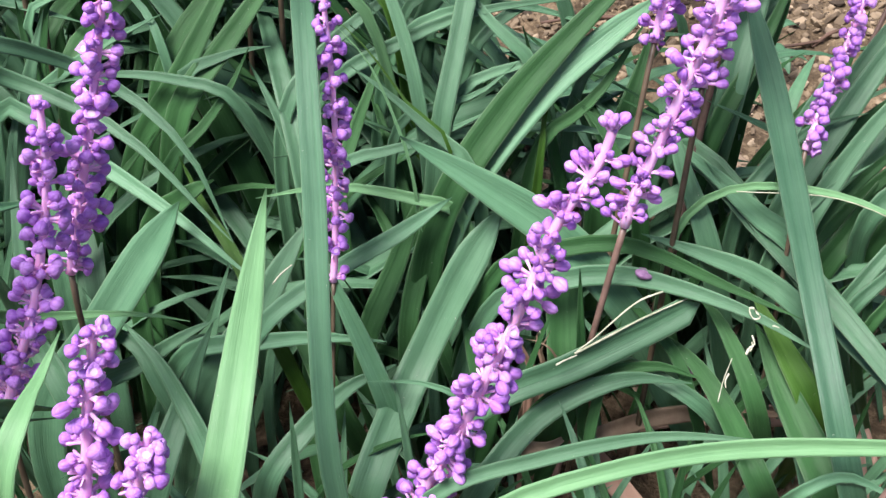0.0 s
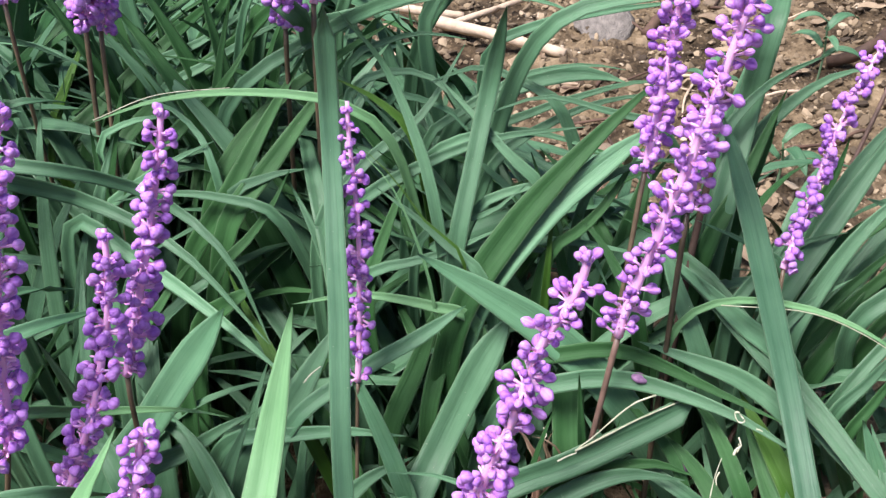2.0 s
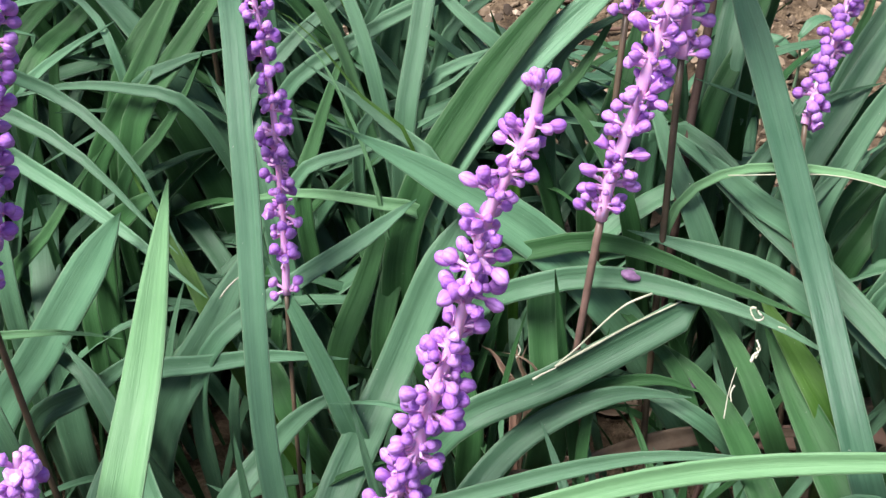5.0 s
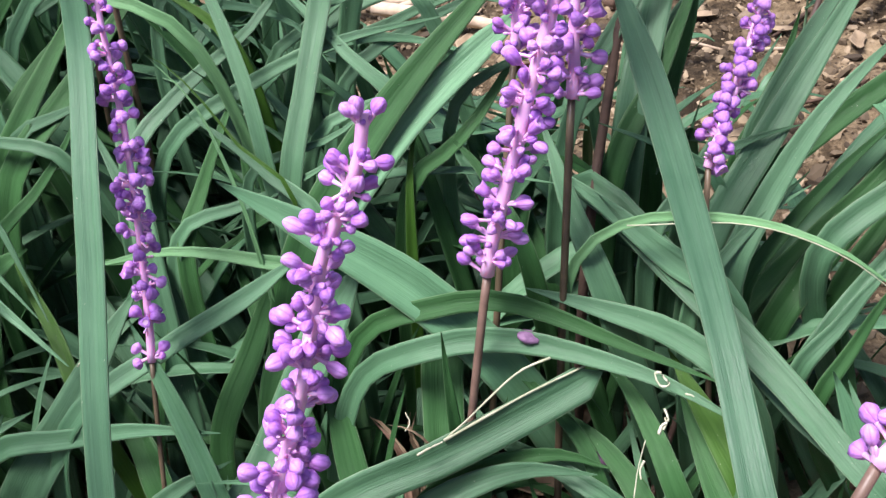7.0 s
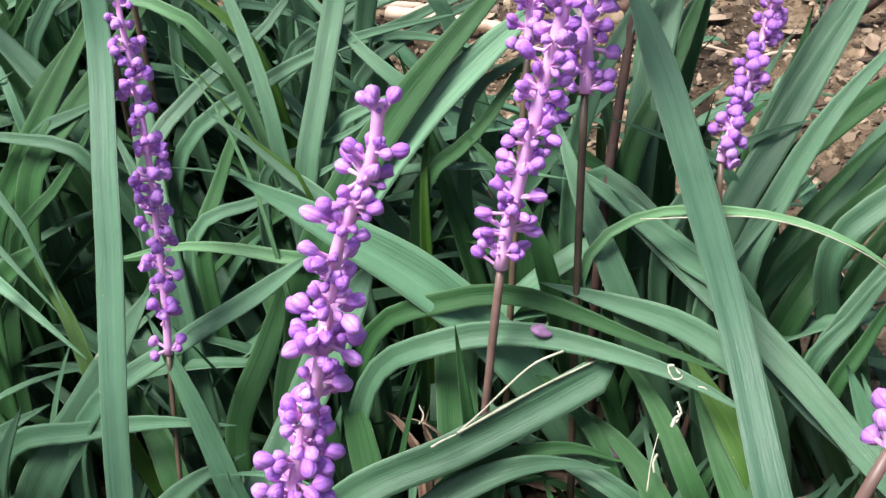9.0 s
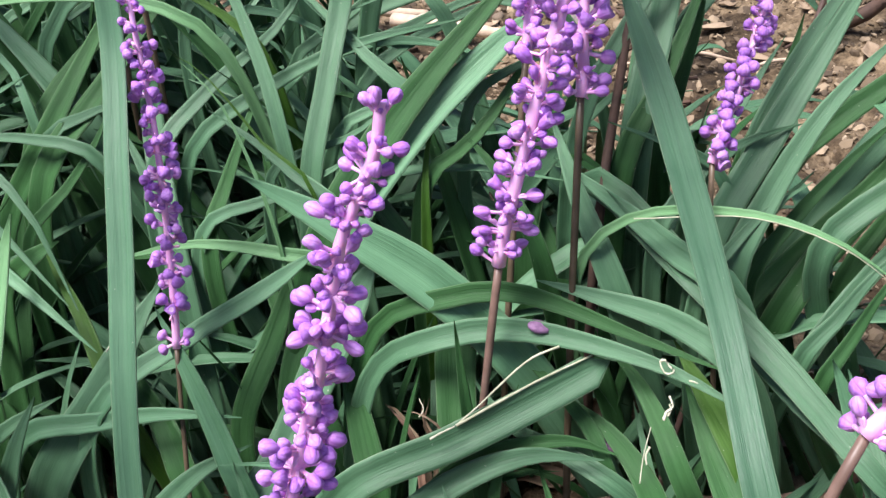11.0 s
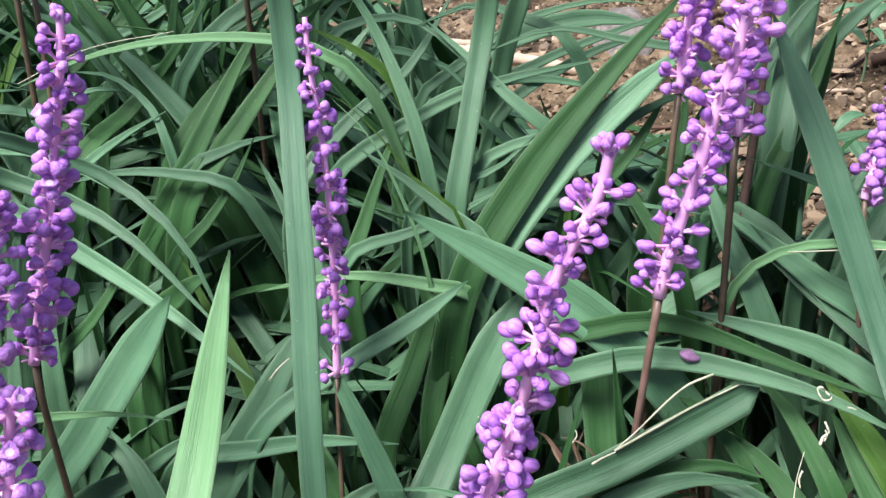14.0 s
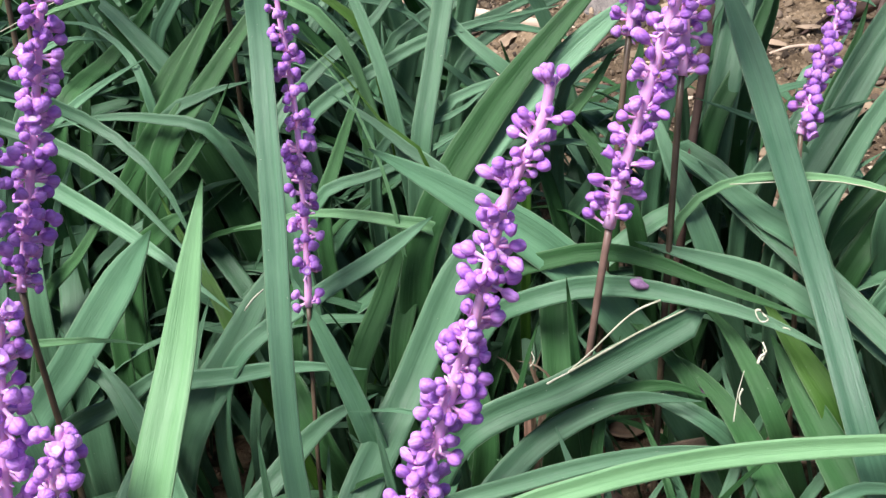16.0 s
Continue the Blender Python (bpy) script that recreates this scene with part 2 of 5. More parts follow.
def blade(points, width, n=26, face=(0.0, -0.75, 0.66), tip=1.0, fold=0.16, twist=0.0, thick=0.00045, seed=0):
    """A strap leaf along a curve: keeled, with thin real thickness, narrowed at its foot and tapering to a tip."""
    rnd = random.Random(seed)
    path = spline(points, n)
    cross = (-1.0, -0.7, -0.36, 0.0, 0.36, 0.7, 1.0)
    pleat = (0.0, 0.05, -0.035, -0.06, -0.035, 0.05, 0.0)
    verts, uvs, faces, run = [], [], [], 0.0
    wob = [rnd.uniform(-1, 1) for _ in range(4)]
    face = Vector(face)
    for side in (0, 1):
        run = 0.0
        for i, p in enumerate(path):
            t = i / n
            run += (p - path[i - 1]).length if i else 0.0
            tan = (path[min(i + 1, n)] - path[max(i - 1, 0)]).normalized()
            across = tan.cross(face)
            across = across.normalized() if across.length > 1e-4 else Vector((1, 0, 0))
            ang = twist * (t - 0.5) + 0.12 * wob[0] * math.sin(5 * t + wob[1] * 3)
            across = Matrix.Rotation(ang, 3, tan) @ across
            up = across.cross(tan).normalized()
            w = 0.5 * width * min(1.0, 0.45 + 1.8 * t) * (1 - max(0.0, (t - (1 - 0.42 * tip)) / (0.42 * tip)) ** 2.0 * 0.97)
            w *= 1 + 0.03 * math.sin(17 * t + wob[2] * 4)
            for c, ridge in zip(cross, pleat):
                lift = w * (fold * (abs(c) - 0.5) + ridge * min(1.0, 4 * (1 - t))) + (-thick if side else 0.0)
                verts.append(p + across * (w * c) + up * lift)
                uvs.append((0.001 + 0.998 * (c + 1) / 2 + side * 3, run * 100))
    k = len(cross)
    base = (n + 1) * k
    for i in range(n):
        for j in range(k - 1):
            a, b = i * k + j, (i + 1) * k + j
            faces.append((a, a + 1, b + 1, b))
            faces.append((base + a, base + b, base + b + 1, base + a + 1))
        for j in (0, k - 1):
            a, b = i * k + j, (i + 1) * k + j
            faces.append((a, b, base + b, base + a) if j == 0 else (b, a, base + a, base + b))
    for i in (0, n):
        a = i * k
        faces += [(a + j, base + a + j, base + a + j + 1, a + j + 1) for j in range(k - 1)]
    return verts, faces, uvs


def tube(points, r0, r1, n=24, seg=8, lump=0.0, seed=0):
    rnd = random.Random(seed)
    path = spline(points, n)
    verts, faces = [], []
    for i, p in enumerate(path):
        tan = (path[min(i + 1, n)] - path[max(i - 1, 0)]).normalized()
        a = tan.orthogonal().normalized()
        b = tan.cross(a)
        r = r0 + (r1 - r0) * i / n
        for j in range(seg):
            q = 2 * math.pi * j / seg
            rr = r * (1 + lump * rnd.uniform(-1, 1))
            verts.append(p + a * (rr * math.cos(q)) + b * (rr * math.sin(q)))
    for i in range(n):
        for j in range(seg):
            k = (j + 1) % seg
            faces.append((i * seg + j, i * seg + k, (i + 1) * seg + k, (i + 1) * seg + j))
    faces.append(tuple(range(seg))[::-1])
    faces.append(tuple(n * seg + j for j in range(seg)))
    return verts, faces


def part(name, me, parent, label="", m=None):
    ob = new(name, me)
    ob.parent = parent
    if m is not None:
        ob.matrix_basis = m
    if label:
        tagged(ob, label=label)
    return ob


def empty(name, place):
    ob = new(name)
    ob.empty_display_size = 0.02
    ob.matrix_basis = Matrix.Translation(place)
    return ob


# ---- ground: one sheet of crumbly soil to the horizon ----
def ground_height(x, y):
    v = Vector((x, y, 0.0))
    near = max(0.0, 1 - (abs(x) + abs(y - 0.6)) / 6.0)
    return near * (0.016 * noise.noise(v * 6) + 0.008 * noise.noise(v * 21) + 0.0045 * noise.noise(v * 55) + 0.004 * abs(noise.noise(v * 120))) - 0.005


def build_ground():
    def steps(mid, fine, half, far):
        core = list(np.arange(mid - half, mid + half + 1e-6, fine))
        out, d = [], fine
        x = half
        while x < far:
            d *= 1.6
            x += d
            out.append(x)
        return [mid - q for q in reversed(out)] + core + [mid + q for q in out]
    xs, ys = steps(0.15, 0.005, 0.7, 60), steps(0.75, 0.005, 0.65, 60)
    verts = [(x, y, ground_height(x, y)) for y in ys for x in xs]
    w = len(xs)
    faces = [(j * w + i, j * w + i + 1, (j + 1) * w + i + 1, (j + 1) * w + i) for j in range(len(ys) - 1) for i in range(w - 1)]
    g = new("ground", mesh_from("ground", verts, faces, [SOIL]))
    tagged(g, "bare crumbly tan and brown garden soil", "ground", kind="structure")


build_ground()

# ---- leaf tufts ----
TUFTS = {}


def tuft(key, x, y):
    ob = empty("lilyturf_tuft", (x, y, ground_height(x, y)))
    tagged(ob, "tuft of long arching dark green strap leaves on soil", "plant", "lilyturf tufts")
    TUFTS[key] = ob
    return ob


def leaf(key, width, *points, tip=1.0, mat=LEAF, twist=0.0, fold=0.27):
    """One long leaf of a tuft, from its foot in the soil to its tip."""
    plant = TUFTS[key]
    off = plant.matrix_basis.translation
    seed = int(abs(points[-1][0] * 7919 + points[-1][2] * 104729) * 1000)
    v, f, uv = blade([Vector(q) - off for q in points], width, tip=tip, twist=twist, fold=fold, seed=seed)
    return part("leaf", mesh_from("leaf", v, f, [mat], uv), plant)


tuft("a", -0.03, 0.47)
tuft("b", 0.09, 0.46)
tuft("c", 0.2, 0.5)
tuft("d", -0.15, 0.46)
tuft("e", -0.2, 0.36)
tuft("f", -0.02, 0.36)
tuft("g", 0.13, 0.36)
tuft("h", -0.1, 0.62)
tuft("i", 0.02, 0.6)
tuft("j", -0.28, 0.55)
tuft("o", -0.16, 0.27)
tuft("p", 0.0, 0.28)
tuft("q", 0.16, 0.28)
tuft("k", -0.27, 0.8)
tuft("m", -0.45, 0.7)
tuft("n", 0.3, 0.52)
tuft("r", 0.165, 0.4)

leaf("p", 0.0077, (-0.0261, 0.2956, -0.0040), (-0.0423, 0.3032, 0.0797), (-0.0476, 0.3647, 0.1646), (-0.0509, 0.4013, 0.2091), (-0.0474, 0.4041, 0.2547), tip=0.1, mat=LEAF_TEAL, twist=0)
leaf("p", 0.0120, (-0.0609, 0.2449, -0.0040), (-0.0695, 0.2542, 0.1050), (-0.0629, 0.2721, 0.1329), (-0.0599, 0.2973, 0.1507), (-0.0559, 0.3157, 0.1711), (-0.0527, 0.3282, 0.1859), tip=0.8, mat=LEAF_BRIGHT, twist=0)
leaf("g", 0.0146, (0.1002, 0.3705, -0.0040), (0.0590, 0.3743, 0.0935), (0.0328, 0.3827, 0.1216), (0.0025, 0.3893, 0.1419), (-0.0222, 0.3924, 0.1577), tip=0.8, mat=LEAF_LIGHT, twist=0)
leaf("f", 0.0107, (-0.0270, 0.3409, -0.0040), (0.0035, 0.3385, 0.0764), (0.0389, 0.3508, 0.0863), (0.0671, 0.3624, 0.0938), (0.0850, 0.3702, 0.0990), tip=0.1, mat=LEAF, twist=0)
leaf("f", 0.0075, (-0.0168, 0.3662, -0.0040), (0.0116, 0.3758, 0.0941), (0.0335, 0.3727, 0.1078), (0.0494, 0.3744, 0.1093), (0.0645, 0.3745, 0.1073), (0.1003, 0.3609, 0.1035), (0.1233, 0.3464, 0.0975), tip=1.0, mat=LEAF, twist=0)
leaf("f", 0.0065, (-0.0165, 0.3693, -0.0040), (0.0130, 0.3803, 0.1071), (0.0361, 0.3793, 0.1179), (0.0571, 0.3814, 0.1177), (0.0945, 0.3691, 0.1077), (0.1178, 0.3575, 0.1037), tip=1.0, mat=LEAF_SHADED, twist=0)
leaf("g", 0.0082, (0.1316, 0.3616, -0.0040), (0.1236, 0.3609, 0.0960), (0.1066, 0.3737, 0.1079), (0.0843, 0.3811, 0.1139), (0.0639, 0.3872, 0.1177), tip=0.8, mat=LEAF, twist=0)
leaf("q", 0.0088, (0.1565, 0.3152, -0.0040), (0.1230, 0.3057, 0.0874), (0.1154, 0.3558, 0.1241), (0.1033, 0.3964, 0.1704), (0.0928, 0.4202, 0.2014), tip=0.35, mat=LEAF_TEAL, twist=0)
leaf("f", 0.0067, (-0.0886, 0.3419, -0.0040), (-0.0766, 0.3557, 0.0949), (-0.0470, 0.3761, 0.1097), (-0.0242, 0.3877, 0.1177), (-0.0053, 0.3979, 0.1262), tip=0.35, mat=LEAF_LIGHT, twist=0)
leaf("f", 0.0050, (0.0025, 0.3863, -0.0040), (-0.0027, 0.3992, 0.1175), (-0.0173, 0.3990, 0.1240), (-0.0490, 0.4016, 0.1284), (-0.0790, 0.3979, 0.1259), tip=1.0, mat=LEAF_BRIGHT, twist=0)
leaf("f", 0.0083, (-0.0209, 0.3512, -0.0040), (-0.0291, 0.3435, 0.0765), (-0.0355, 0.3523, 0.0905), (-0.0437, 0.3625, 0.1059), (-0.0539, 0.3739, 0.1231), tip=1.0, mat=LEAF_LIGHT, twist=0)
leaf("p", 0.0131, (-0.0427, 0.3223, -0.0040), (-0.0356, 0.3147, 0.0568), (-0.0181, 0.3595, 0.0766), (0.0014, 0.3836, 0.1074), (0.0135, 0.3959, 0.1234), tip=0.35, mat=LEAF, twist=0)
leaf("o", 0.0142, (-0.1595, 0.3183, -0.0040), (-0.1494, 0.3341, 0.0807), (-0.1305, 0.3523, 0.1035), (-0.1166, 0.3670, 0.1200), (-0.1009, 0.3804, 0.1386), tip=0.35, mat=LEAF_LIGHT, twist=0)
leaf("e", 0.0096, (-0.1356, 0.3711, -0.0040), (-0.1198, 0.3947, 0.1154), (-0.1059, 0.3920, 0.1294), (-0.0995, 0.3948, 0.1330), (-0.0926, 0.3966, 0.1357), tip=0.35, mat=LEAF_SHADED, twist=0)
leaf("e", 0.0063, (-0.2795, 0.4153, -0.0040), (-0.2403, 0.4183, 0.1768), (-0.1703, 0.3932, 0.1985), (-0.1350, 0.4152, 0.1701), (-0.1018, 0.3987, 0.1505), (-0.0856, 0.3818, 0.1177), tip=1.0, mat=LEAF, twist=0)
leaf("e", 0.0074, (-0.2648, 0.4302, -0.0040), (-0.2370, 0.4251, 0.1773), (-0.1894, 0.3905, 0.1960), (-0.1660, 0.4156, 0.1675), (-0.1226, 0.3993, 0.1545), (-0.0841, 0.3762, 0.1237), tip=1.0, mat=LEAF, twist=0)
leaf("e", 0.0075, (-0.1969, 0.4036, -0.0040), (-0.1785, 0.4233, 0.1504), (-0.1494, 0.4112, 0.1406), (-0.1093, 0.3880, 0.1284), (-0.0756, 0.3685, 0.1106), tip=1.0, mat=LEAF_LIGHT, twist=0)
leaf("e", 0.0053, (-0.2130, 0.3314, -0.0040), (-0.1591, 0.3009, 0.1566), (-0.1360, 0.3336, 0.1282), (-0.1063, 0.3378, 0.1255), (-0.0900, 0.3375, 0.1224), tip=1.0, mat=LEAF_BRIGHT, twist=0)
leaf("e", 0.0080, (-0.2368, 0.3303, -0.0040), (-0.2163, 0.3319, 0.1344), (-0.1680, 0.3174, 0.1713), (-0.1447, 0.3317, 0.1731), (-0.1387, 0.3668, 0.1508), tip=1.0, mat=LEAF_LIGHT, twist=0)
leaf("e", 0.0065, (-0.2321, 0.3402, -0.0040), (-0.2182, 0.3450, 0.1441), (-0.1764, 0.3315, 0.1771), (-0.1589, 0.3419, 0.1791), (-0.1588, 0.3764, 0.1517), tip=1.0, mat=LEAF, twist=0)
leaf("o", 0.0096, (-0.2295, 0.2724, -0.0040), (-0.2100, 0.2845, 0.1032), (-0.1581, 0.2732, 0.1444), (-0.1295, 0.2774, 0.1504), (-0.1226, 0.3100, 0.1102), tip=1.0, mat=LEAF, twist=0)
leaf("o", 0.0060, (-0.1691, 0.2694, -0.0040), (-0.1639, 0.2795, 0.1112), (-0.1294, 0.2640, 0.1520), (-0.1254, 0.2823, 0.1383), (-0.1245, 0.3012, 0.1169), tip=1.0, mat=LEAF, twist=0)
leaf("o", 0.0086, (-0.1528, 0.2715, -0.0040), (-0.1180, 0.2634, 0.1420), (-0.1150, 0.2784, 0.1504), (-0.1161, 0.2940, 0.1478), (-0.1131, 0.3047, 0.1530), tip=0.8, mat=LEAF_BRIGHT, twist=0)
leaf("e", 0.0076, (-0.1935, 0.3493, -0.0040), (-0.1819, 0.3368, 0.1437), (-0.1903, 0.3693, 0.1720), (-0.1956, 0.3877, 0.1920), (-0.2034, 0.4094, 0.2086), tip=1.0, mat=LEAF_LIGHT, twist=0)
leaf("d", 0.0055, (-0.1713, 0.4319, -0.0040), (-0.2047, 0.4523, 0.1511), (-0.1966, 0.4326, 0.1975), (-0.2099, 0.4476, 0.2152), (-0.2229, 0.4624, 0.2304), tip=1.0, mat=LEAF, twist=0)
leaf("j", 0.0055, (-0.2814, 0.4972, -0.0040), (-0.2488, 0.4765, 0.2134), (-0.2098, 0.4550, 0.2241), (-0.2004, 0.4744, 0.2106), (-0.1802, 0.4789, 0.1955), tip=1.0, mat=LEAF, twist=0)
leaf("a", 0.0043, (-0.0222, 0.4479, -0.0040), (-0.0380, 0.4424, 0.1798), (-0.0573, 0.4423, 0.1965), (-0.0945, 0.4394, 0.2040), (-0.1332, 0.4381, 0.2013), (-0.1620, 0.4350, 0.1933), tip=1.0, mat=LEAF_BRIGHT, twist=0)
leaf("a", 0.0097, (-0.0500, 0.4950, -0.0040), (-0.0755, 0.4850, 0.1941), (-0.0750, 0.4591, 0.2303), (-0.1163, 0.4739, 0.2437), (-0.1518, 0.4762, 0.2513), tip=1.0, mat=LEAF, twist=0)
leaf("d", 0.0066, (-0.1500, 0.4600, -0.0040), (-0.1164, 0.4709, 0.1789), (-0.0695, 0.4792, 0.2101), (-0.0173, 0.4607, 0.2360), (0.0339, 0.4672, 0.2337), (0.0780, 0.4720, 0.2247), tip=1.0, mat=LEAF, twist=0)
leaf("d", 0.0061, (-0.1412, 0.4894, -0.0040), (-0.1047, 0.5145, 0.2011), (-0.0594, 0.4766, 0.2350), (-0.0180, 0.4739, 0.2371), (0.0284, 0.4738, 0.2259), tip=1.0, mat=LEAF, twist=0)
leaf("d", 0.0044, (-0.1519, 0.5142, -0.0040), (-0.1002, 0.5013, 0.2276), (-0.0559, 0.4967, 0.2362), (-0.0200, 0.4983, 0.2318), (0.0137, 0.4856, 0.2261), tip=1.0, mat=LEAF_LIGHT, twist=0)
leaf("a", 0.0079, (-0.0228, 0.4615, -0.0040), (0.0104, 0.4671, 0.1836), (0.0340, 0.4627, 0.2225), (0.0767, 0.4644, 0.2306), (0.1164, 0.4662, 0.2331), tip=1.0, mat=LEAF, twist=0)
leaf("f", 0.0053, (-0.0129, 0.4049, -0.0040), (-0.0170, 0.4209, 0.1469), (-0.0244, 0.4381, 0.1753), (-0.0390, 0.4563, 0.2058), (-0.0540, 0.4502, 0.2336), tip=1.0, mat=LEAF, twist=0)
leaf("f", 0.0078, (-0.0189, 0.4022, -0.0040), (-0.0111, 0.4168, 0.1342), (-0.0034, 0.4394, 0.1667), (0.0041, 0.4606, 0.1952), (0.0122, 0.4567, 0.2305), tip=0.35, mat=LEAF, twist=0)
leaf("f", 0.0124, (-0.0241, 0.3843, -0.0040), (-0.0108, 0.3972, 0.1146), (0.0136, 0.4181, 0.1497), (0.0401, 0.4338, 0.1752), (0.0715, 0.4497, 0.2010), tip=1.0, mat=LEAF_SHADED, twist=0)
leaf("f", 0.0105, (-0.0235, 0.3885, -0.0040), (-0.0032, 0.4011, 0.1160), (0.0249, 0.4215, 0.1511), (0.0490, 0.4327, 0.1706), (0.0709, 0.4398, 0.1854), tip=0.35, mat=LEAF_LIGHT, twist=0)
leaf("a", 0.0060, (-0.0777, 0.4333, -0.0040), (-0.0596, 0.4392, 0.1418), (-0.0263, 0.4473, 0.1627), (0.0039, 0.4509, 0.1735), (0.0431, 0.4498, 0.1796), tip=1.0, mat=LEAF, twist=0)
leaf("f", 0.0058, (0.0055, 0.3920, -0.0040), (0.0011, 0.4062, 0.1344), (-0.0140, 0.4149, 0.1450), (-0.0274, 0.4224, 0.1542), (-0.0436, 0.4298, 0.1636), tip=1.0, mat=LEAF, twist=0)
leaf("b", 0.0040, (0.0929, 0.4584, -0.0040), (0.0779, 0.4541, 0.1731), (0.0519, 0.4577, 0.1826), (0.0271, 0.4605, 0.1882), (0.0008, 0.4551, 0.1829), tip=1.0, mat=LEAF, twist=0)
leaf("b", 0.0060, (0.0513, 0.4374, -0.0040), (0.0247, 0.4392, 0.1573), (0.0117, 0.4461, 0.1684), (-0.0000, 0.4551, 0.1787), (-0.0204, 0.4720, 0.1932), tip=1.0, mat=LEAF, twist=0)
leaf("b", 0.0062, (0.0636, 0.4562, -0.0040), (0.0320, 0.4652, 0.1820), (0.0164, 0.4729, 0.1887), (-0.0001, 0.4766, 0.1944), (-0.0237, 0.4733, 0.1893), tip=1.0, mat=LEAF, twist=0)
leaf("p", 0.0090, (-0.0113, 0.3188, -0.0040), (0.0055, 0.3191, 0.0570), (0.0289, 0.3419, 0.0707), (0.0584, 0.3512, 0.0790), (0.0818, 0.3497, 0.0786), tip=1.0, mat=LEAF, twist=0)
leaf("p", 0.0063, (-0.0212, 0.2860, -0.0040), (0.0077, 0.2864, 0.0897), (0.0482, 0.2962, 0.1016), (0.0872, 0.3028, 0.1035), (0.1342, 0.2995, 0.1092), (0.1498, 0.2993, 0.1082), (0.1742, 0.2990, 0.1067), (0.1993, 0.2980, 0.1018), tip=1.0, mat=LEAF_BRIGHT, twist=0)
leaf("p", 0.0052, (-0.0340, 0.2958, -0.0040), (-0.0102, 0.3011, 0.0776), (0.0258, 0.3106, 0.0861), (0.0661, 0.3179, 0.0893), (0.1019, 0.3162, 0.0891), tip=1.0, mat=LEAF, twist=0)
leaf("q", 0.0142, (0.1704, 0.3310, -0.0040), (0.1805, 0.3419, 0.0383), (0.1746, 0.3545, 0.1025), (0.1756, 0.3972, 0.1317), (0.1733, 0.4298, 0.1469), (0.1617, 0.4485, 0.1439), tip=1.0, mat=LEAF_LIGHT, twist=0)
leaf("b", 0.0076, (0.1085, 0.4309, -0.0040), (0.1440, 0.4207, 0.0988), (0.1770, 0.4496, 0.1197), (0.2131, 0.4756, 0.1339), (0.2655, 0.4999, 0.1301), tip=1.0, mat=LEAF, twist=0)
leaf("c", 0.0080, (0.2427, 0.4115, -0.0040), (0.2352, 0.4212, 0.0766), (0.2300, 0.4492, 0.1070), (0.2216, 0.4721, 0.1299), (0.2075, 0.4805, 0.1569), tip=1.0, mat=LEAF_LIGHT, twist=0)
leaf("q", 0.0073, (0.1648, 0.3275, -0.0040), (0.1577, 0.3230, 0.0610), (0.1534, 0.3342, 0.0855), (0.1522, 0.3491, 0.0934), (0.1501, 0.3616, 0.1006), tip=1.0, mat=LEAF, twist=0)
leaf("g", 0.0098, (0.1095, 0.3965, -0.0040), (0.1163, 0.3991, 0.1166), (0.1362, 0.4183, 0.1435), (0.1588, 0.4383, 0.1710), (0.1760, 0.4495, 0.1954), tip=1.0, mat=LEAF, twist=0)
leaf("b", 0.0061, (0.0676, 0.4274, -0.0040), (0.0779, 0.4288, 0.1433), (0.0974, 0.4454, 0.1760), (0.1171, 0.4559, 0.1956), (0.1369, 0.4467, 0.2132), tip=1.0, mat=LEAF, twist=0)
leaf("g", 0.0032, (0.0765, 0.3828, -0.0040), (0.0784, 0.3872, 0.1246), (0.0943, 0.3878, 0.1381), (0.1267, 0.3803, 0.1411), (0.1469, 0.3682, 0.1381), (0.1614, 0.3633, 0.1272), tip=1.0, mat=LEAF_BRIGHT, twist=0)
leaf("b", 0.0096, (0.0679, 0.4528, -0.0040), (0.0809, 0.4196, 0.1330), (0.1086, 0.3894, 0.1180), (0.1345, 0.3574, 0.1012), (0.1519, 0.3260, 0.0918), (0.1827, 0.3327, 0.0559), tip=1.0, mat=LEAF, twist=0)
# two low front leaves, their shade painted in by the darkened green
leaf("g", 0.0135, (0.1397, 0.3357, -0.0040), (0.1250, 0.3127, 0.0641), (0.1188, 0.3335, 0.0723), (0.1131, 0.3542, 0.0784), (0.1072, 0.3717, 0.0872), tip=1.0, mat=LEAF_SHADED, twist=0)
leaf("g", 0.0092, (0.1250, 0.3380, -0.0040), (0.1010, 0.3168, 0.0660), (0.0931, 0.3503, 0.0694), (0.0836, 0.3634, 0.0765), (0.0706, 0.3745, 0.0817), tip=1.0, mat=LEAF_SHADED, twist=0)
leaf("b", 0.0105, (0.0865, 0.4195, -0.0040), (0.0973, 0.4273, 0.1443), (0.1104, 0.4604, 0.1831), (0.1152, 0.4629, 0.2163), (0.1279, 0.4989, 0.2262), tip=0.35, mat=LEAF, twist=0)
leaf("p", 0.0083, (-0.0506, 0.2948, -0.0040), (-0.0764, 0.2986, 0.0814), (-0.0947, 0.3256, 0.0869), (-0.1061, 0.3386, 0.1011), (-0.1216, 0.3519, 0.1075), tip=1.0, mat=LEAF, twist=0)
leaf("o", 0.0100, (-0.1255, 0.3015, -0.0040), (-0.1062, 0.3091, 0.0701), (-0.1003, 0.3317, 0.0832), (-0.0932, 0.3399, 0.0996), (-0.0873, 0.3484, 0.1104), tip=1.0, mat=LEAF, twist=0)
leaf("e", 0.0081, (-0.1551, 0.3551, -0.0040), (-0.1514, 0.3750, 0.1039), (-0.1540, 0.3903, 0.1269), (-0.1561, 0.4015, 0.1411), (-0.1582, 0.4135, 0.1565), tip=1.0, mat=LEAF, twist=0)
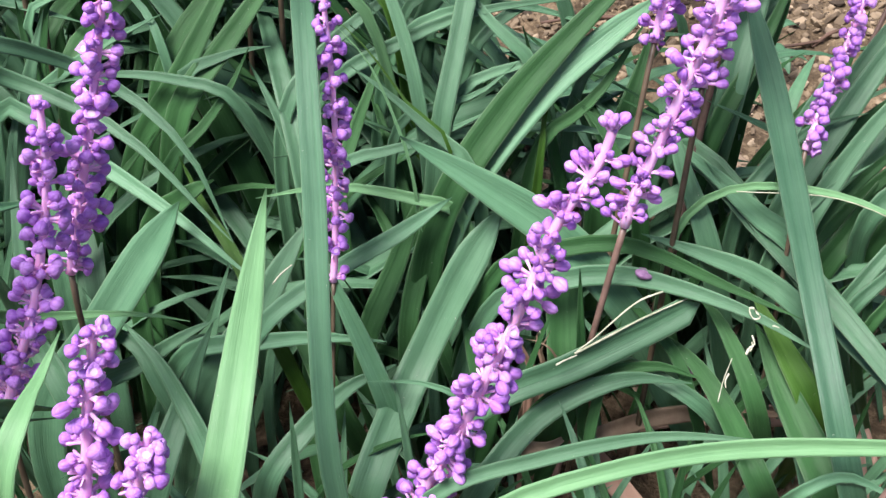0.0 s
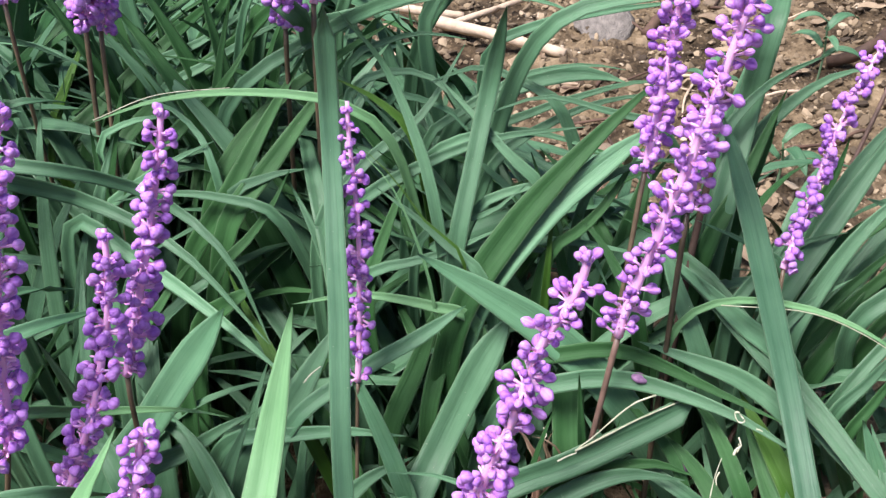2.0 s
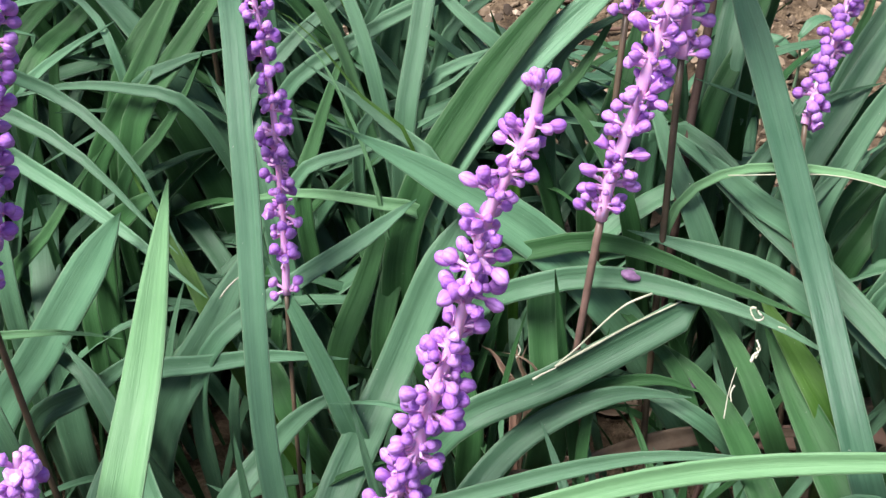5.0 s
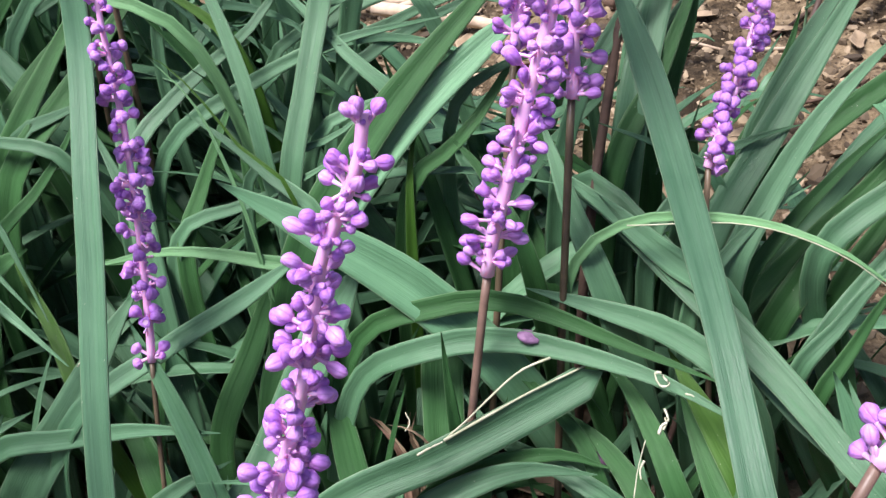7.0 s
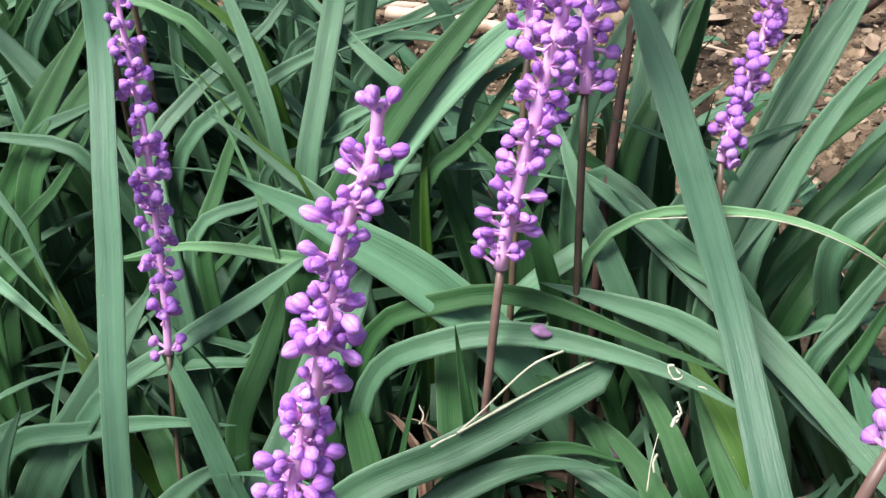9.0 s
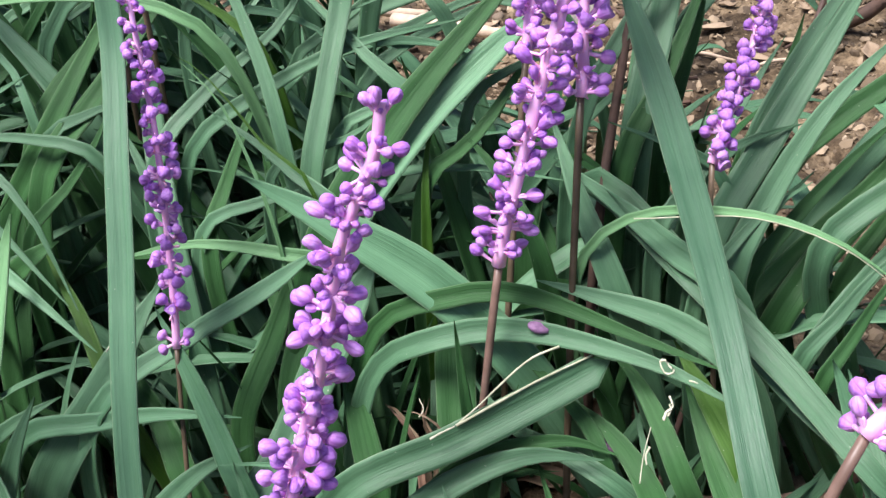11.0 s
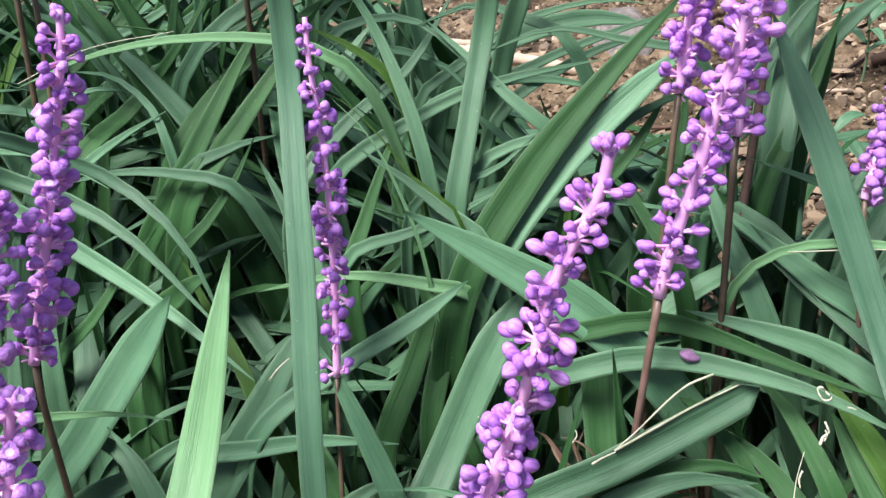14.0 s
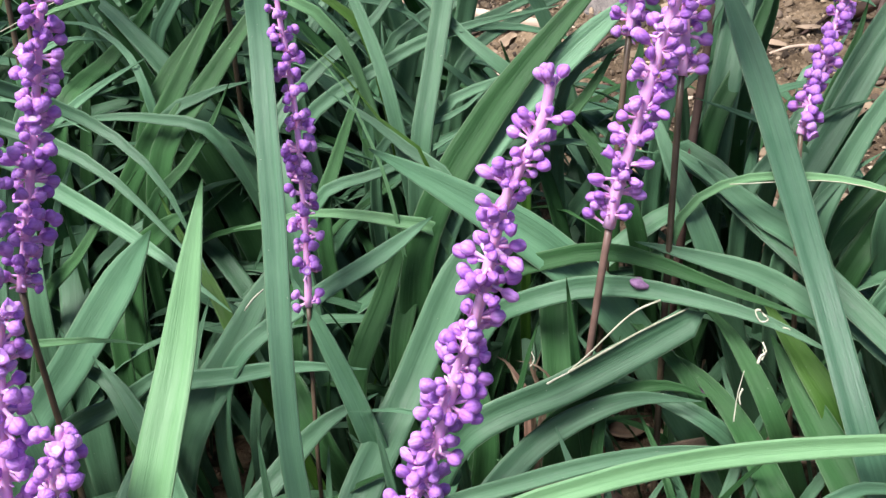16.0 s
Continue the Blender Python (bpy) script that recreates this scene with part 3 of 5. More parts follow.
leaf("o", 0.0085, (-0.1232, 0.3014, -0.0040), (-0.1289, 0.3172, 0.1010), (-0.1434, 0.3338, 0.1194), (-0.1449, 0.3321, 0.1452), (-0.1458, 0.3283, 0.1681), tip=1.0, mat=LEAF, twist=0)
leaf("f", 0.0028, (-0.0008, 0.3478, -0.0040), (-0.0013, 0.3402, 0.0799), (-0.0151, 0.3428, 0.0855), (-0.0244, 0.3437, 0.0854), (-0.0350, 0.3440, 0.0847), tip=1.0, mat=LEAF_LIGHT, twist=0)
leaf("e", 0.0072, (-0.1361, 0.3490, -0.0040), (-0.1015, 0.3528, 0.0896), (-0.0767, 0.3545, 0.0935), (-0.0528, 0.3550, 0.0961), (-0.0284, 0.3566, 0.0923), tip=1.0, mat=LEAF_LIGHT, twist=0)
leaf("o", 0.0150, (-0.1188, 0.3332, -0.0040), (-0.0960, 0.3456, 0.0728), (-0.0791, 0.3626, 0.0948), (-0.0652, 0.3806, 0.1136), (-0.0577, 0.3905, 0.1225), tip=1.0, mat=LEAF, twist=0)
leaf("f", 0.0059, (-0.0489, 0.3558, -0.0040), (-0.0770, 0.3699, 0.0956), (-0.0886, 0.3861, 0.1105), (-0.0985, 0.3975, 0.1199), (-0.1093, 0.4109, 0.1360), tip=1.0, mat=LEAF_YOUNG, twist=0)
leaf("f", 0.0042, (0.0170, 0.4044, -0.0040), (0.0282, 0.4168, 0.1341), (0.0293, 0.4233, 0.1444), (0.0317, 0.4282, 0.1523), (0.0355, 0.4310, 0.1576), tip=1.0, mat=LEAF_YOUNG, twist=0)
leaf("b", 0.0130, (0.0581, 0.4319, -0.0040), (0.0548, 0.4308, 0.0997), (0.0637, 0.4476, 0.1275), (0.0699, 0.4595, 0.1424), (0.0745, 0.4715, 0.1573), tip=1.0, mat=LEAF_SHADED, twist=0)
leaf("e", 0.0098, (-0.1565, 0.3988, -0.0040), (-0.1371, 0.4292, 0.1175), (-0.1135, 0.4396, 0.1513), (-0.0951, 0.4633, 0.1785), (-0.0780, 0.4811, 0.2018), tip=1.0, mat=LEAF_SHADED, twist=0)
leaf("d", 0.0087, (-0.1640, 0.4300, -0.0040), (-0.1583, 0.4466, 0.1541), (-0.1423, 0.4770, 0.1664), (-0.1162, 0.4743, 0.1900), (-0.1040, 0.4920, 0.2057), tip=1.0, mat=LEAF_SHADED, twist=0)
leaf("d", 0.0106, (-0.1339, 0.4155, -0.0040), (-0.1138, 0.4303, 0.1394), (-0.0934, 0.4510, 0.1628), (-0.0775, 0.4667, 0.1797), (-0.0594, 0.4839, 0.1986), tip=1.0, mat=LEAF_SHADED, twist=0)
leaf("f", 0.0093, (-0.0358, 0.3667, -0.0040), (-0.0408, 0.3767, 0.0662), (-0.0289, 0.3960, 0.0913), (-0.0196, 0.4107, 0.1101), (-0.0106, 0.4203, 0.1227), tip=1.0, mat=LEAF_SHADED, twist=0)
leaf("f", 0.0080, (-0.0200, 0.3708, -0.0040), (-0.0236, 0.3804, 0.0729), (-0.0170, 0.4003, 0.0977), (-0.0065, 0.4199, 0.1226), (0.0069, 0.4328, 0.1398), tip=1.0, mat=LEAF_SHADED, twist=0)
leaf("f", 0.0132, (0.0227, 0.3514, -0.0040), (0.0371, 0.3555, 0.0650), (0.0365, 0.3699, 0.0812), (0.0369, 0.3834, 0.0961), (0.0403, 0.3961, 0.1076), tip=0.35, mat=LEAF_SHADED, twist=0)
leaf("g", 0.0092, (0.1132, 0.3767, -0.0040), (0.0880, 0.3832, 0.1146), (0.0782, 0.4014, 0.1372), (0.0741, 0.4117, 0.1483), (0.0706, 0.4226, 0.1570), tip=1.0, mat=LEAF, twist=0)
leaf("g", 0.0091, (0.1345, 0.3800, -0.0040), (0.1208, 0.3825, 0.1132), (0.1058, 0.3913, 0.1228), (0.0919, 0.4016, 0.1318), (0.0708, 0.4172, 0.1434), tip=1.0, mat=LEAF_LIGHT, twist=0)
leaf("g", 0.0073, (0.1251, 0.3558, -0.0040), (0.1042, 0.3450, 0.0732), (0.0982, 0.3588, 0.0849), (0.0915, 0.3711, 0.0925), (0.0824, 0.3814, 0.0980), tip=1.0, mat=LEAF_SHADED, twist=0)
leaf("f", 0.0072, (-0.0009, 0.3536, -0.0040), (0.0322, 0.3496, 0.0688), (0.0504, 0.3544, 0.0774), (0.0712, 0.3564, 0.0800), (0.0862, 0.3549, 0.0750), tip=1.0, mat=LEAF_SHADED, twist=0)
leaf("g", 0.0048, (0.1031, 0.3575, -0.0040), (0.0827, 0.3532, 0.0693), (0.0785, 0.3623, 0.0774), (0.0658, 0.3730, 0.0895), (0.0492, 0.3856, 0.1008), tip=1.0, mat=LEAF_SHADED, twist=0)
leaf("g", 0.0100, (0.1210, 0.4096, -0.0040), (0.1387, 0.4002, 0.0889), (0.1669, 0.4253, 0.1115), (0.1912, 0.4478, 0.1228), (0.2080, 0.4498, 0.1292), tip=0.35, mat=LEAF_SHADED, twist=0)
leaf("g", 0.0059, (0.1262, 0.3963, -0.0040), (0.1432, 0.3852, 0.0824), (0.1696, 0.4047, 0.1060), (0.1953, 0.4193, 0.1195), (0.2510, 0.4622, 0.1149), tip=1.0, mat=LEAF, twist=0)
leaf("g", 0.0060, (0.1107, 0.4056, -0.0040), (0.1262, 0.3994, 0.0899), (0.1542, 0.4201, 0.1084), (0.1787, 0.4340, 0.1248), (0.2084, 0.4657, 0.1433), tip=1.0, mat=LEAF_SHADED, twist=0)
leaf("a", 0.0080, (-0.0359, 0.4735, -0.0040), (-0.0157, 0.4874, 0.1589), (0.0207, 0.5010, 0.1742), (0.0471, 0.5077, 0.1740), (0.0639, 0.5078, 0.1690), tip=0.35, mat=LEAF, twist=0)
leaf("a", 0.0051, (-0.0249, 0.4533, -0.0040), (0.0040, 0.4587, 0.1558), (0.0296, 0.4730, 0.1686), (0.0519, 0.4813, 0.1738), (0.0808, 0.4868, 0.1750), tip=1.0, mat=LEAF, twist=0)
leaf("a", 0.0057, (-0.0466, 0.4560, -0.0040), (-0.0279, 0.4603, 0.1550), (0.0040, 0.4677, 0.1670), (0.0293, 0.4651, 0.1665), (0.0543, 0.4578, 0.1600), tip=1.0, mat=LEAF_LIGHT, twist=0)
leaf("f", 0.0062, (-0.0740, 0.4152, -0.0040), (-0.0712, 0.4329, 0.1413), (-0.0524, 0.4535, 0.1603), (-0.0275, 0.4699, 0.1751), (-0.0091, 0.4950, 0.1965), tip=1.0, mat=LEAF, twist=0)
leaf("a", 0.0075, (-0.0528, 0.5152, -0.0040), (-0.0372, 0.5352, 0.1749), (-0.0090, 0.5248, 0.2143), (0.0125, 0.5422, 0.2177), (0.0371, 0.5443, 0.2173), tip=1.0, mat=LEAF, twist=0)
leaf("a", 0.0082, (-0.0739, 0.5152, -0.0040), (-0.0774, 0.5303, 0.1773), (-0.0640, 0.5244, 0.2150), (-0.0604, 0.5415, 0.2277), (-0.0575, 0.5661, 0.2513), tip=1.0, mat=LEAF, twist=0)
leaf("a", 0.0076, (-0.0382, 0.5287, -0.0040), (-0.0344, 0.5424, 0.1801), (-0.0245, 0.5334, 0.2099), (-0.0213, 0.5538, 0.2212), (-0.0180, 0.5708, 0.2360), tip=1.0, mat=LEAF, twist=0)
leaf("d", 0.0088, (-0.1660, 0.4745, -0.0040), (-0.1547, 0.5005, 0.1644), (-0.1206, 0.5100, 0.1913), (-0.0789, 0.4826, 0.2272), (-0.0430, 0.4890, 0.2333), tip=1.0, mat=LEAF_SHADED, twist=0)
leaf("d", 0.0084, (-0.1803, 0.4444, -0.0040), (-0.1774, 0.4687, 0.1507), (-0.1554, 0.5091, 0.1720), (-0.1284, 0.5210, 0.2047), (-0.1000, 0.5297, 0.2418), tip=1.0, mat=LEAF_SHADED, twist=0)
leaf("d", 0.0084, (-0.2114, 0.4489, -0.0040), (-0.2111, 0.4721, 0.1479), (-0.1858, 0.4966, 0.1704), (-0.1549, 0.5268, 0.1911), (-0.1107, 0.5056, 0.2255), tip=1.0, mat=LEAF_SHADED, twist=0)
leaf("d", 0.0076, (-0.1426, 0.4266, -0.0040), (-0.1234, 0.4460, 0.1468), (-0.1015, 0.4727, 0.1737), (-0.0724, 0.4914, 0.1905), (-0.0423, 0.5145, 0.2003), tip=1.0, mat=LEAF_SHADED, twist=0)
leaf("d", 0.0072, (-0.2319, 0.4681, -0.0040), (-0.2220, 0.4574, 0.1880), (-0.2287, 0.5169, 0.1867), (-0.2040, 0.5399, 0.2033), (-0.1529, 0.5170, 0.2336), tip=1.0, mat=LEAF_SHADED, twist=0)
leaf("e", 0.0056, (-0.2405, 0.4355, -0.0040), (-0.2206, 0.4196, 0.1854), (-0.2122, 0.4365, 0.1948), (-0.1945, 0.4416, 0.2001), (-0.1893, 0.4793, 0.1782), tip=1.0, mat=LEAF, twist=0)
leaf("e", 0.0067, (-0.2580, 0.4318, -0.0040), (-0.2479, 0.4411, 0.1824), (-0.2163, 0.4228, 0.2025), (-0.2045, 0.4300, 0.2026), (-0.1871, 0.4299, 0.2019), tip=1.0, mat=LEAF, twist=0)
leaf("j", 0.0065, (-0.2760, 0.5180, -0.0040), (-0.2407, 0.4873, 0.2229), (-0.2245, 0.5001, 0.2298), (-0.1954, 0.5051, 0.2385), (-0.1620, 0.5074, 0.2386), tip=1.0, mat=LEAF, twist=0)
leaf("j", 0.0073, (-0.2496, 0.5163, -0.0040), (-0.2356, 0.4969, 0.2107), (-0.2421, 0.5091, 0.2252), (-0.2433, 0.5155, 0.2388), (-0.2560, 0.5461, 0.2471), tip=1.0, mat=LEAF, twist=0)
leaf("d", 0.0077, (-0.1938, 0.4644, -0.0040), (-0.2129, 0.4883, 0.1606), (-0.2077, 0.4997, 0.1746), (-0.2022, 0.5079, 0.1853), (-0.2026, 0.5269, 0.1913), tip=1.0, mat=LEAF_YOUNG, twist=0)
leaf("e", 0.0068, (-0.2071, 0.3606, -0.0040), (-0.2123, 0.3654, 0.1627), (-0.1981, 0.3653, 0.1897), (-0.1931, 0.3819, 0.2001), (-0.1840, 0.3980, 0.2046), tip=1.0, mat=LEAF, twist=0)
leaf("e", 0.0078, (-0.2052, 0.3998, -0.0040), (-0.1930, 0.3885, 0.1627), (-0.1903, 0.3998, 0.1754), (-0.1876, 0.4093, 0.1859), (-0.1854, 0.4205, 0.1989), tip=1.0, mat=LEAF, twist=0)
leaf("e", 0.0080, (-0.2264, 0.3236, -0.0040), (-0.2146, 0.3160, 0.1124), (-0.1766, 0.2967, 0.1431), (-0.1664, 0.2982, 0.1451), (-0.1564, 0.2983, 0.1463), tip=1.0, mat=LEAF, twist=0)
leaf("o", 0.0097, (-0.2052, 0.2907, -0.0040), (-0.2091, 0.3004, 0.0945), (-0.1821, 0.2879, 0.1304), (-0.1739, 0.2986, 0.1369), (-0.1658, 0.3092, 0.1435), tip=1.0, mat=LEAF, twist=0)
leaf("f", 0.0087, (-0.0727, 0.3195, -0.0040), (-0.0716, 0.3188, 0.0567), (-0.0575, 0.3348, 0.0696), (-0.0425, 0.3445, 0.0805), (-0.0250, 0.3512, 0.0862), tip=1.0, mat=LEAF, twist=0)
leaf("f", 0.0096, (-0.0306, 0.3513, -0.0040), (-0.0511, 0.3518, 0.0678), (-0.0589, 0.3631, 0.0804), (-0.0701, 0.3752, 0.0905), (-0.0793, 0.3878, 0.1009), tip=1.0, mat=LEAF_SHADED, twist=0)
leaf("f", 0.0073, (-0.0791, 0.3303, -0.0040), (-0.1074, 0.3389, 0.0830), (-0.1174, 0.3491, 0.0962), (-0.1300, 0.3564, 0.0998), (-0.1407, 0.3675, 0.1083), tip=1.0, mat=LEAF, twist=0)
leaf("e", 0.0086, (-0.1676, 0.3421, -0.0040), (-0.1417, 0.3466, 0.0747), (-0.1198, 0.3531, 0.0839), (-0.1051, 0.3584, 0.0920), (-0.0916, 0.3645, 0.0961), tip=1.0, mat=LEAF, twist=0)
leaf("f", 0.0097, (-0.0031, 0.3560, -0.0040), (0.0085, 0.3571, 0.0580), (0.0052, 0.3670, 0.0691), (0.0003, 0.3823, 0.0863), (-0.0009, 0.3949, 0.1010), tip=1.0, mat=LEAF_SHADED, twist=0)
leaf("g", 0.0063, (0.1223, 0.3567, -0.0040), (0.0868, 0.3475, 0.0679), (0.0678, 0.3583, 0.0742), (0.0542, 0.3645, 0.0783), (0.0409, 0.3767, 0.0896), tip=1.0, mat=LEAF, twist=0)
leaf("g", 0.0108, (0.1300, 0.3600, -0.0040), (0.1245, 0.3432, 0.0723), (0.1158, 0.3579, 0.0855), (0.1107, 0.3660, 0.0918), (0.1043, 0.3785, 0.0994), tip=1.0, mat=LEAF_YOUNG, twist=0)
leaf("g", 0.0062, (0.1703, 0.3516, -0.0040), (0.1530, 0.3393, 0.0811), (0.1356, 0.3599, 0.0925), (0.1166, 0.3794, 0.1093), (0.0868, 0.4065, 0.1364), tip=1.0, mat=LEAF, twist=0)
leaf("g", 0.0050, (0.1076, 0.3300, -0.0040), (0.1075, 0.3008, 0.0833), (0.1214, 0.3048, 0.0868), (0.1319, 0.3024, 0.0842), (0.1402, 0.2935, 0.0839), tip=1.0, mat=LEAF_LIGHT, twist=0)
leaf("f", 0.0074, (0.0067, 0.3685, -0.0040), (0.0458, 0.3531, 0.0392), (0.0741, 0.3647, 0.0392), (0.1022, 0.3638, 0.0448), (0.1301, 0.3568, 0.0510), tip=1.0, mat=DRY, twist=0)
leaf("f", 0.0068, (-0.0128, 0.3604, -0.0040), (0.0122, 0.3544, 0.0221), (0.0236, 0.3487, 0.0394), (0.0321, 0.3483, 0.0417), (0.0417, 0.3540, 0.0445), tip=1.0, mat=DRY, twist=0)
leaf("f", 0.0041, (0.0136, 0.3628, -0.0040), (0.0247, 0.3626, 0.0707), (0.0206, 0.3660, 0.0777), (0.0184, 0.3674, 0.0828), (0.0146, 0.3674, 0.0862), tip=1.0, mat=DRY, twist=0)
leaf("f", 0.0030, (0.0164, 0.3629, -0.0040), (0.0294, 0.3622, 0.0710), (0.0272, 0.3654, 0.0781), (0.0261, 0.3662, 0.0827), (0.0272, 0.3673, 0.0878), tip=1.0, mat=DRY, twist=0)
leaf("f", 0.0015, (-0.0163, 0.3855, -0.0040), (-0.0196, 0.4008, 0.1339), (-0.0263, 0.4110, 0.1539), (-0.0357, 0.4217, 0.1706), (-0.0495, 0.4283, 0.1847), tip=1.0, mat=LEAF_BRIGHT, twist=0)
leaf("d", 0.0043, (-0.1204, 0.4394, -0.0040), (-0.1204, 0.4495, 0.1637), (-0.1295, 0.4613, 0.1733), (-0.1423, 0.4670, 0.1826), (-0.1639, 0.4745, 0.1838), tip=1.0, mat=LEAF_LIGHT, twist=0)
leaf("d", 0.0051, (-0.1631, 0.4464, -0.0040), (-0.1726, 0.4560, 0.1719), (-0.1624, 0.4597, 0.1776), (-0.1493, 0.4598, 0.1811), (-0.1387, 0.4743, 0.1730), tip=1.0, mat=LEAF_LIGHT, twist=0)
leaf("a", 0.0054, (-0.0595, 0.4320, -0.0040), (-0.0903, 0.4306, 0.1493), (-0.1093, 0.4329, 0.1555), (-0.1344, 0.4350, 0.1574), (-0.1623, 0.4325, 0.1548), tip=1.0, mat=LEAF, twist=0)
leaf("d", 0.0083, (-0.1288, 0.4383, -0.0040), (-0.1111, 0.4406, 0.1528), (-0.0992, 0.4441, 0.1577), (-0.0887, 0.4458, 0.1606), (-0.0762, 0.4464, 0.1623), tip=1.0, mat=LEAF, twist=0)
leaf("d", 0.0062, (-0.1317, 0.4132, -0.0040), (-0.1173, 0.4163, 0.1256), (-0.1032, 0.4259, 0.1385), (-0.0926, 0.4343, 0.1498), (-0.0842, 0.4442, 0.1629), tip=1.0, mat=LEAF_SHADED, twist=0)
leaf("a", 0.0050, (-0.0594, 0.4617, -0.0040), (-0.0593, 0.4715, 0.1850), (-0.0434, 0.4782, 0.1919), (-0.0238, 0.4762, 0.1904), (-0.0025, 0.4573, 0.1771), tip=1.0, mat=LEAF, twist=0)
leaf("a", 0.0062, (-0.0236, 0.4560, -0.0040), (-0.0301, 0.4556, 0.1728), (-0.0415, 0.4609, 0.1844), (-0.0522, 0.4635, 0.1912), (-0.0644, 0.4661, 0.1959), tip=1.0, mat=LEAF_YOUNG, twist=0)
leaf("f", 0.0055, (-0.0618, 0.3999, -0.0040), (-0.0511, 0.4155, 0.1252), (-0.0266, 0.4178, 0.1340), (-0.0097, 0.4198, 0.1395), (0.0100, 0.4233, 0.1480), tip=1.0, mat=LEAF, twist=0)
leaf("f", 0.0069, (-0.0440, 0.3992, -0.0040), (-0.0500, 0.4143, 0.1196), (-0.0439, 0.4268, 0.1356), (-0.0379, 0.4367, 0.1484), (-0.0301, 0.4515, 0.1634), tip=1.0, mat=LEAF_SHADED, twist=0)
leaf("a", 0.0047, (-0.0358, 0.4328, -0.0040), (-0.0248, 0.4266, 0.1413), (-0.0100, 0.4294, 0.1459), (0.0045, 0.4316, 0.1497), (0.0187, 0.4401, 0.1575), tip=1.0, mat=LEAF, twist=0)
leaf("b", 0.0081, (0.0821, 0.4225, -0.0040), (0.0925, 0.4215, 0.1369), (0.1072, 0.4384, 0.1583), (0.1157, 0.4497, 0.1727), (0.1251, 0.4617, 0.1892), tip=1.0, mat=LEAF_SHADED, twist=0)
leaf("g", 0.0048, (0.1337, 0.4044, -0.0040), (0.1203, 0.4104, 0.1389), (0.1090, 0.4146, 0.1452), (0.0991, 0.4177, 0.1489), (0.0879, 0.4207, 0.1529), tip=1.0, mat=LEAF_LIGHT, twist=0)
leaf("b", 0.0066, (0.1020, 0.4231, -0.0040), (0.1154, 0.4104, 0.1351), (0.1264, 0.4164, 0.1433), (0.1365, 0.4178, 0.1466), (0.1463, 0.4187, 0.1483), tip=1.0, mat=LEAF, twist=0)
leaf("g", 0.0056, (0.1030, 0.3922, -0.0040), (0.1018, 0.3986, 0.1265), (0.1134, 0.4087, 0.1362), (0.1273, 0.4238, 0.1513), (0.1438, 0.4415, 0.1673), tip=1.0, mat=LEAF, twist=0)
leaf("g", 0.0054, (0.1139, 0.3825, -0.0040), (0.1119, 0.3855, 0.1114), (0.1229, 0.3939, 0.1219), (0.1334, 0.3998, 0.1299), (0.1468, 0.4045, 0.1361), tip=1.0, mat=LEAF, twist=0)
leaf("b", 0.0069, (0.0750, 0.4103, -0.0040), (0.0635, 0.4027, 0.1221), (0.0571, 0.4122, 0.1321), (0.0505, 0.4204, 0.1409), (0.0400, 0.4290, 0.1501), tip=1.0, mat=LEAF_SHADED, twist=0)
leaf("f", 0.0062, (0.0127, 0.4075, -0.0040), (0.0295, 0.4201, 0.1384), (0.0374, 0.4230, 0.1427), (0.0495, 0.4293, 0.1514), (0.0681, 0.4482, 0.1723), tip=1.0, mat=LEAF_SHADED, twist=0)
leaf("a", 0.0051, (-0.0245, 0.4388, -0.0040), (-0.0022, 0.4345, 0.1488), (0.0187, 0.4394, 0.1567), (0.0387, 0.4416, 0.1614), (0.0600, 0.4446, 0.1635), tip=1.0, mat=LEAF, twist=0)
leaf("b", 0.0050, (0.0416, 0.4314, -0.0040), (0.0441, 0.4337, 0.1561), (0.0599, 0.4400, 0.1654), (0.0731, 0.4415, 0.1685), (0.0877, 0.4418, 0.1670), tip=1.0, mat=LEAF, twist=0)
leaf("e", 0.0060, (-0.1752, 0.3664, -0.0040), (-0.1566, 0.3871, 0.1055), (-0.1420, 0.3959, 0.1188), (-0.1318, 0.4075, 0.1302), (-0.1182, 0.4167, 0.1429), tip=1.0, mat=LEAF_SHADED, twist=0)
leaf("e", 0.0079, (-0.1305, 0.3547, -0.0040), (-0.1261, 0.3737, 0.0834), (-0.1266, 0.3808, 0.0985), (-0.1275, 0.3939, 0.1035), (-0.1222, 0.3996, 0.1147), tip=1.0, mat=LEAF_SHADED, twist=0)

leaf("r", 0.0084, (0.1500, 0.3950, -0.0040), (0.1224, 0.3907, 0.1114), (0.1343, 0.4019, 0.1337), (0.1487, 0.4115, 0.1530), (0.1626, 0.4180, 0.1660), (0.1745, 0.4227, 0.1753), tip=1.0, mat=LEAF)
leaf("r", 0.0051, (0.1600, 0.4000, -0.0040), (0.1276, 0.3963, 0.1026), (0.1421, 0.4059, 0.1218), (0.1551, 0.4119, 0.1338), (0.1670, 0.4167, 0.1433), (0.1801, 0.4209, 0.1518), tip=1.0, mat=LEAF_SHADED)
leaf("r", 0.0064, (0.1700, 0.3850, -0.0040), (0.1379, 0.3680, 0.0956), (0.1501, 0.3741, 0.1092), (0.1586, 0.3785, 0.1190), (0.1690, 0.3825, 0.1277), tip=1.0, mat=LEAF)
leaf("r", 0.0052, (0.1750, 0.3800, -0.0040), (0.1421, 0.3611, 0.0902), (0.1517, 0.3673, 0.1058), (0.1602, 0.3725, 0.1186), (0.1685, 0.3763, 0.1283), tip=1.0, mat=LEAF_SHADED)
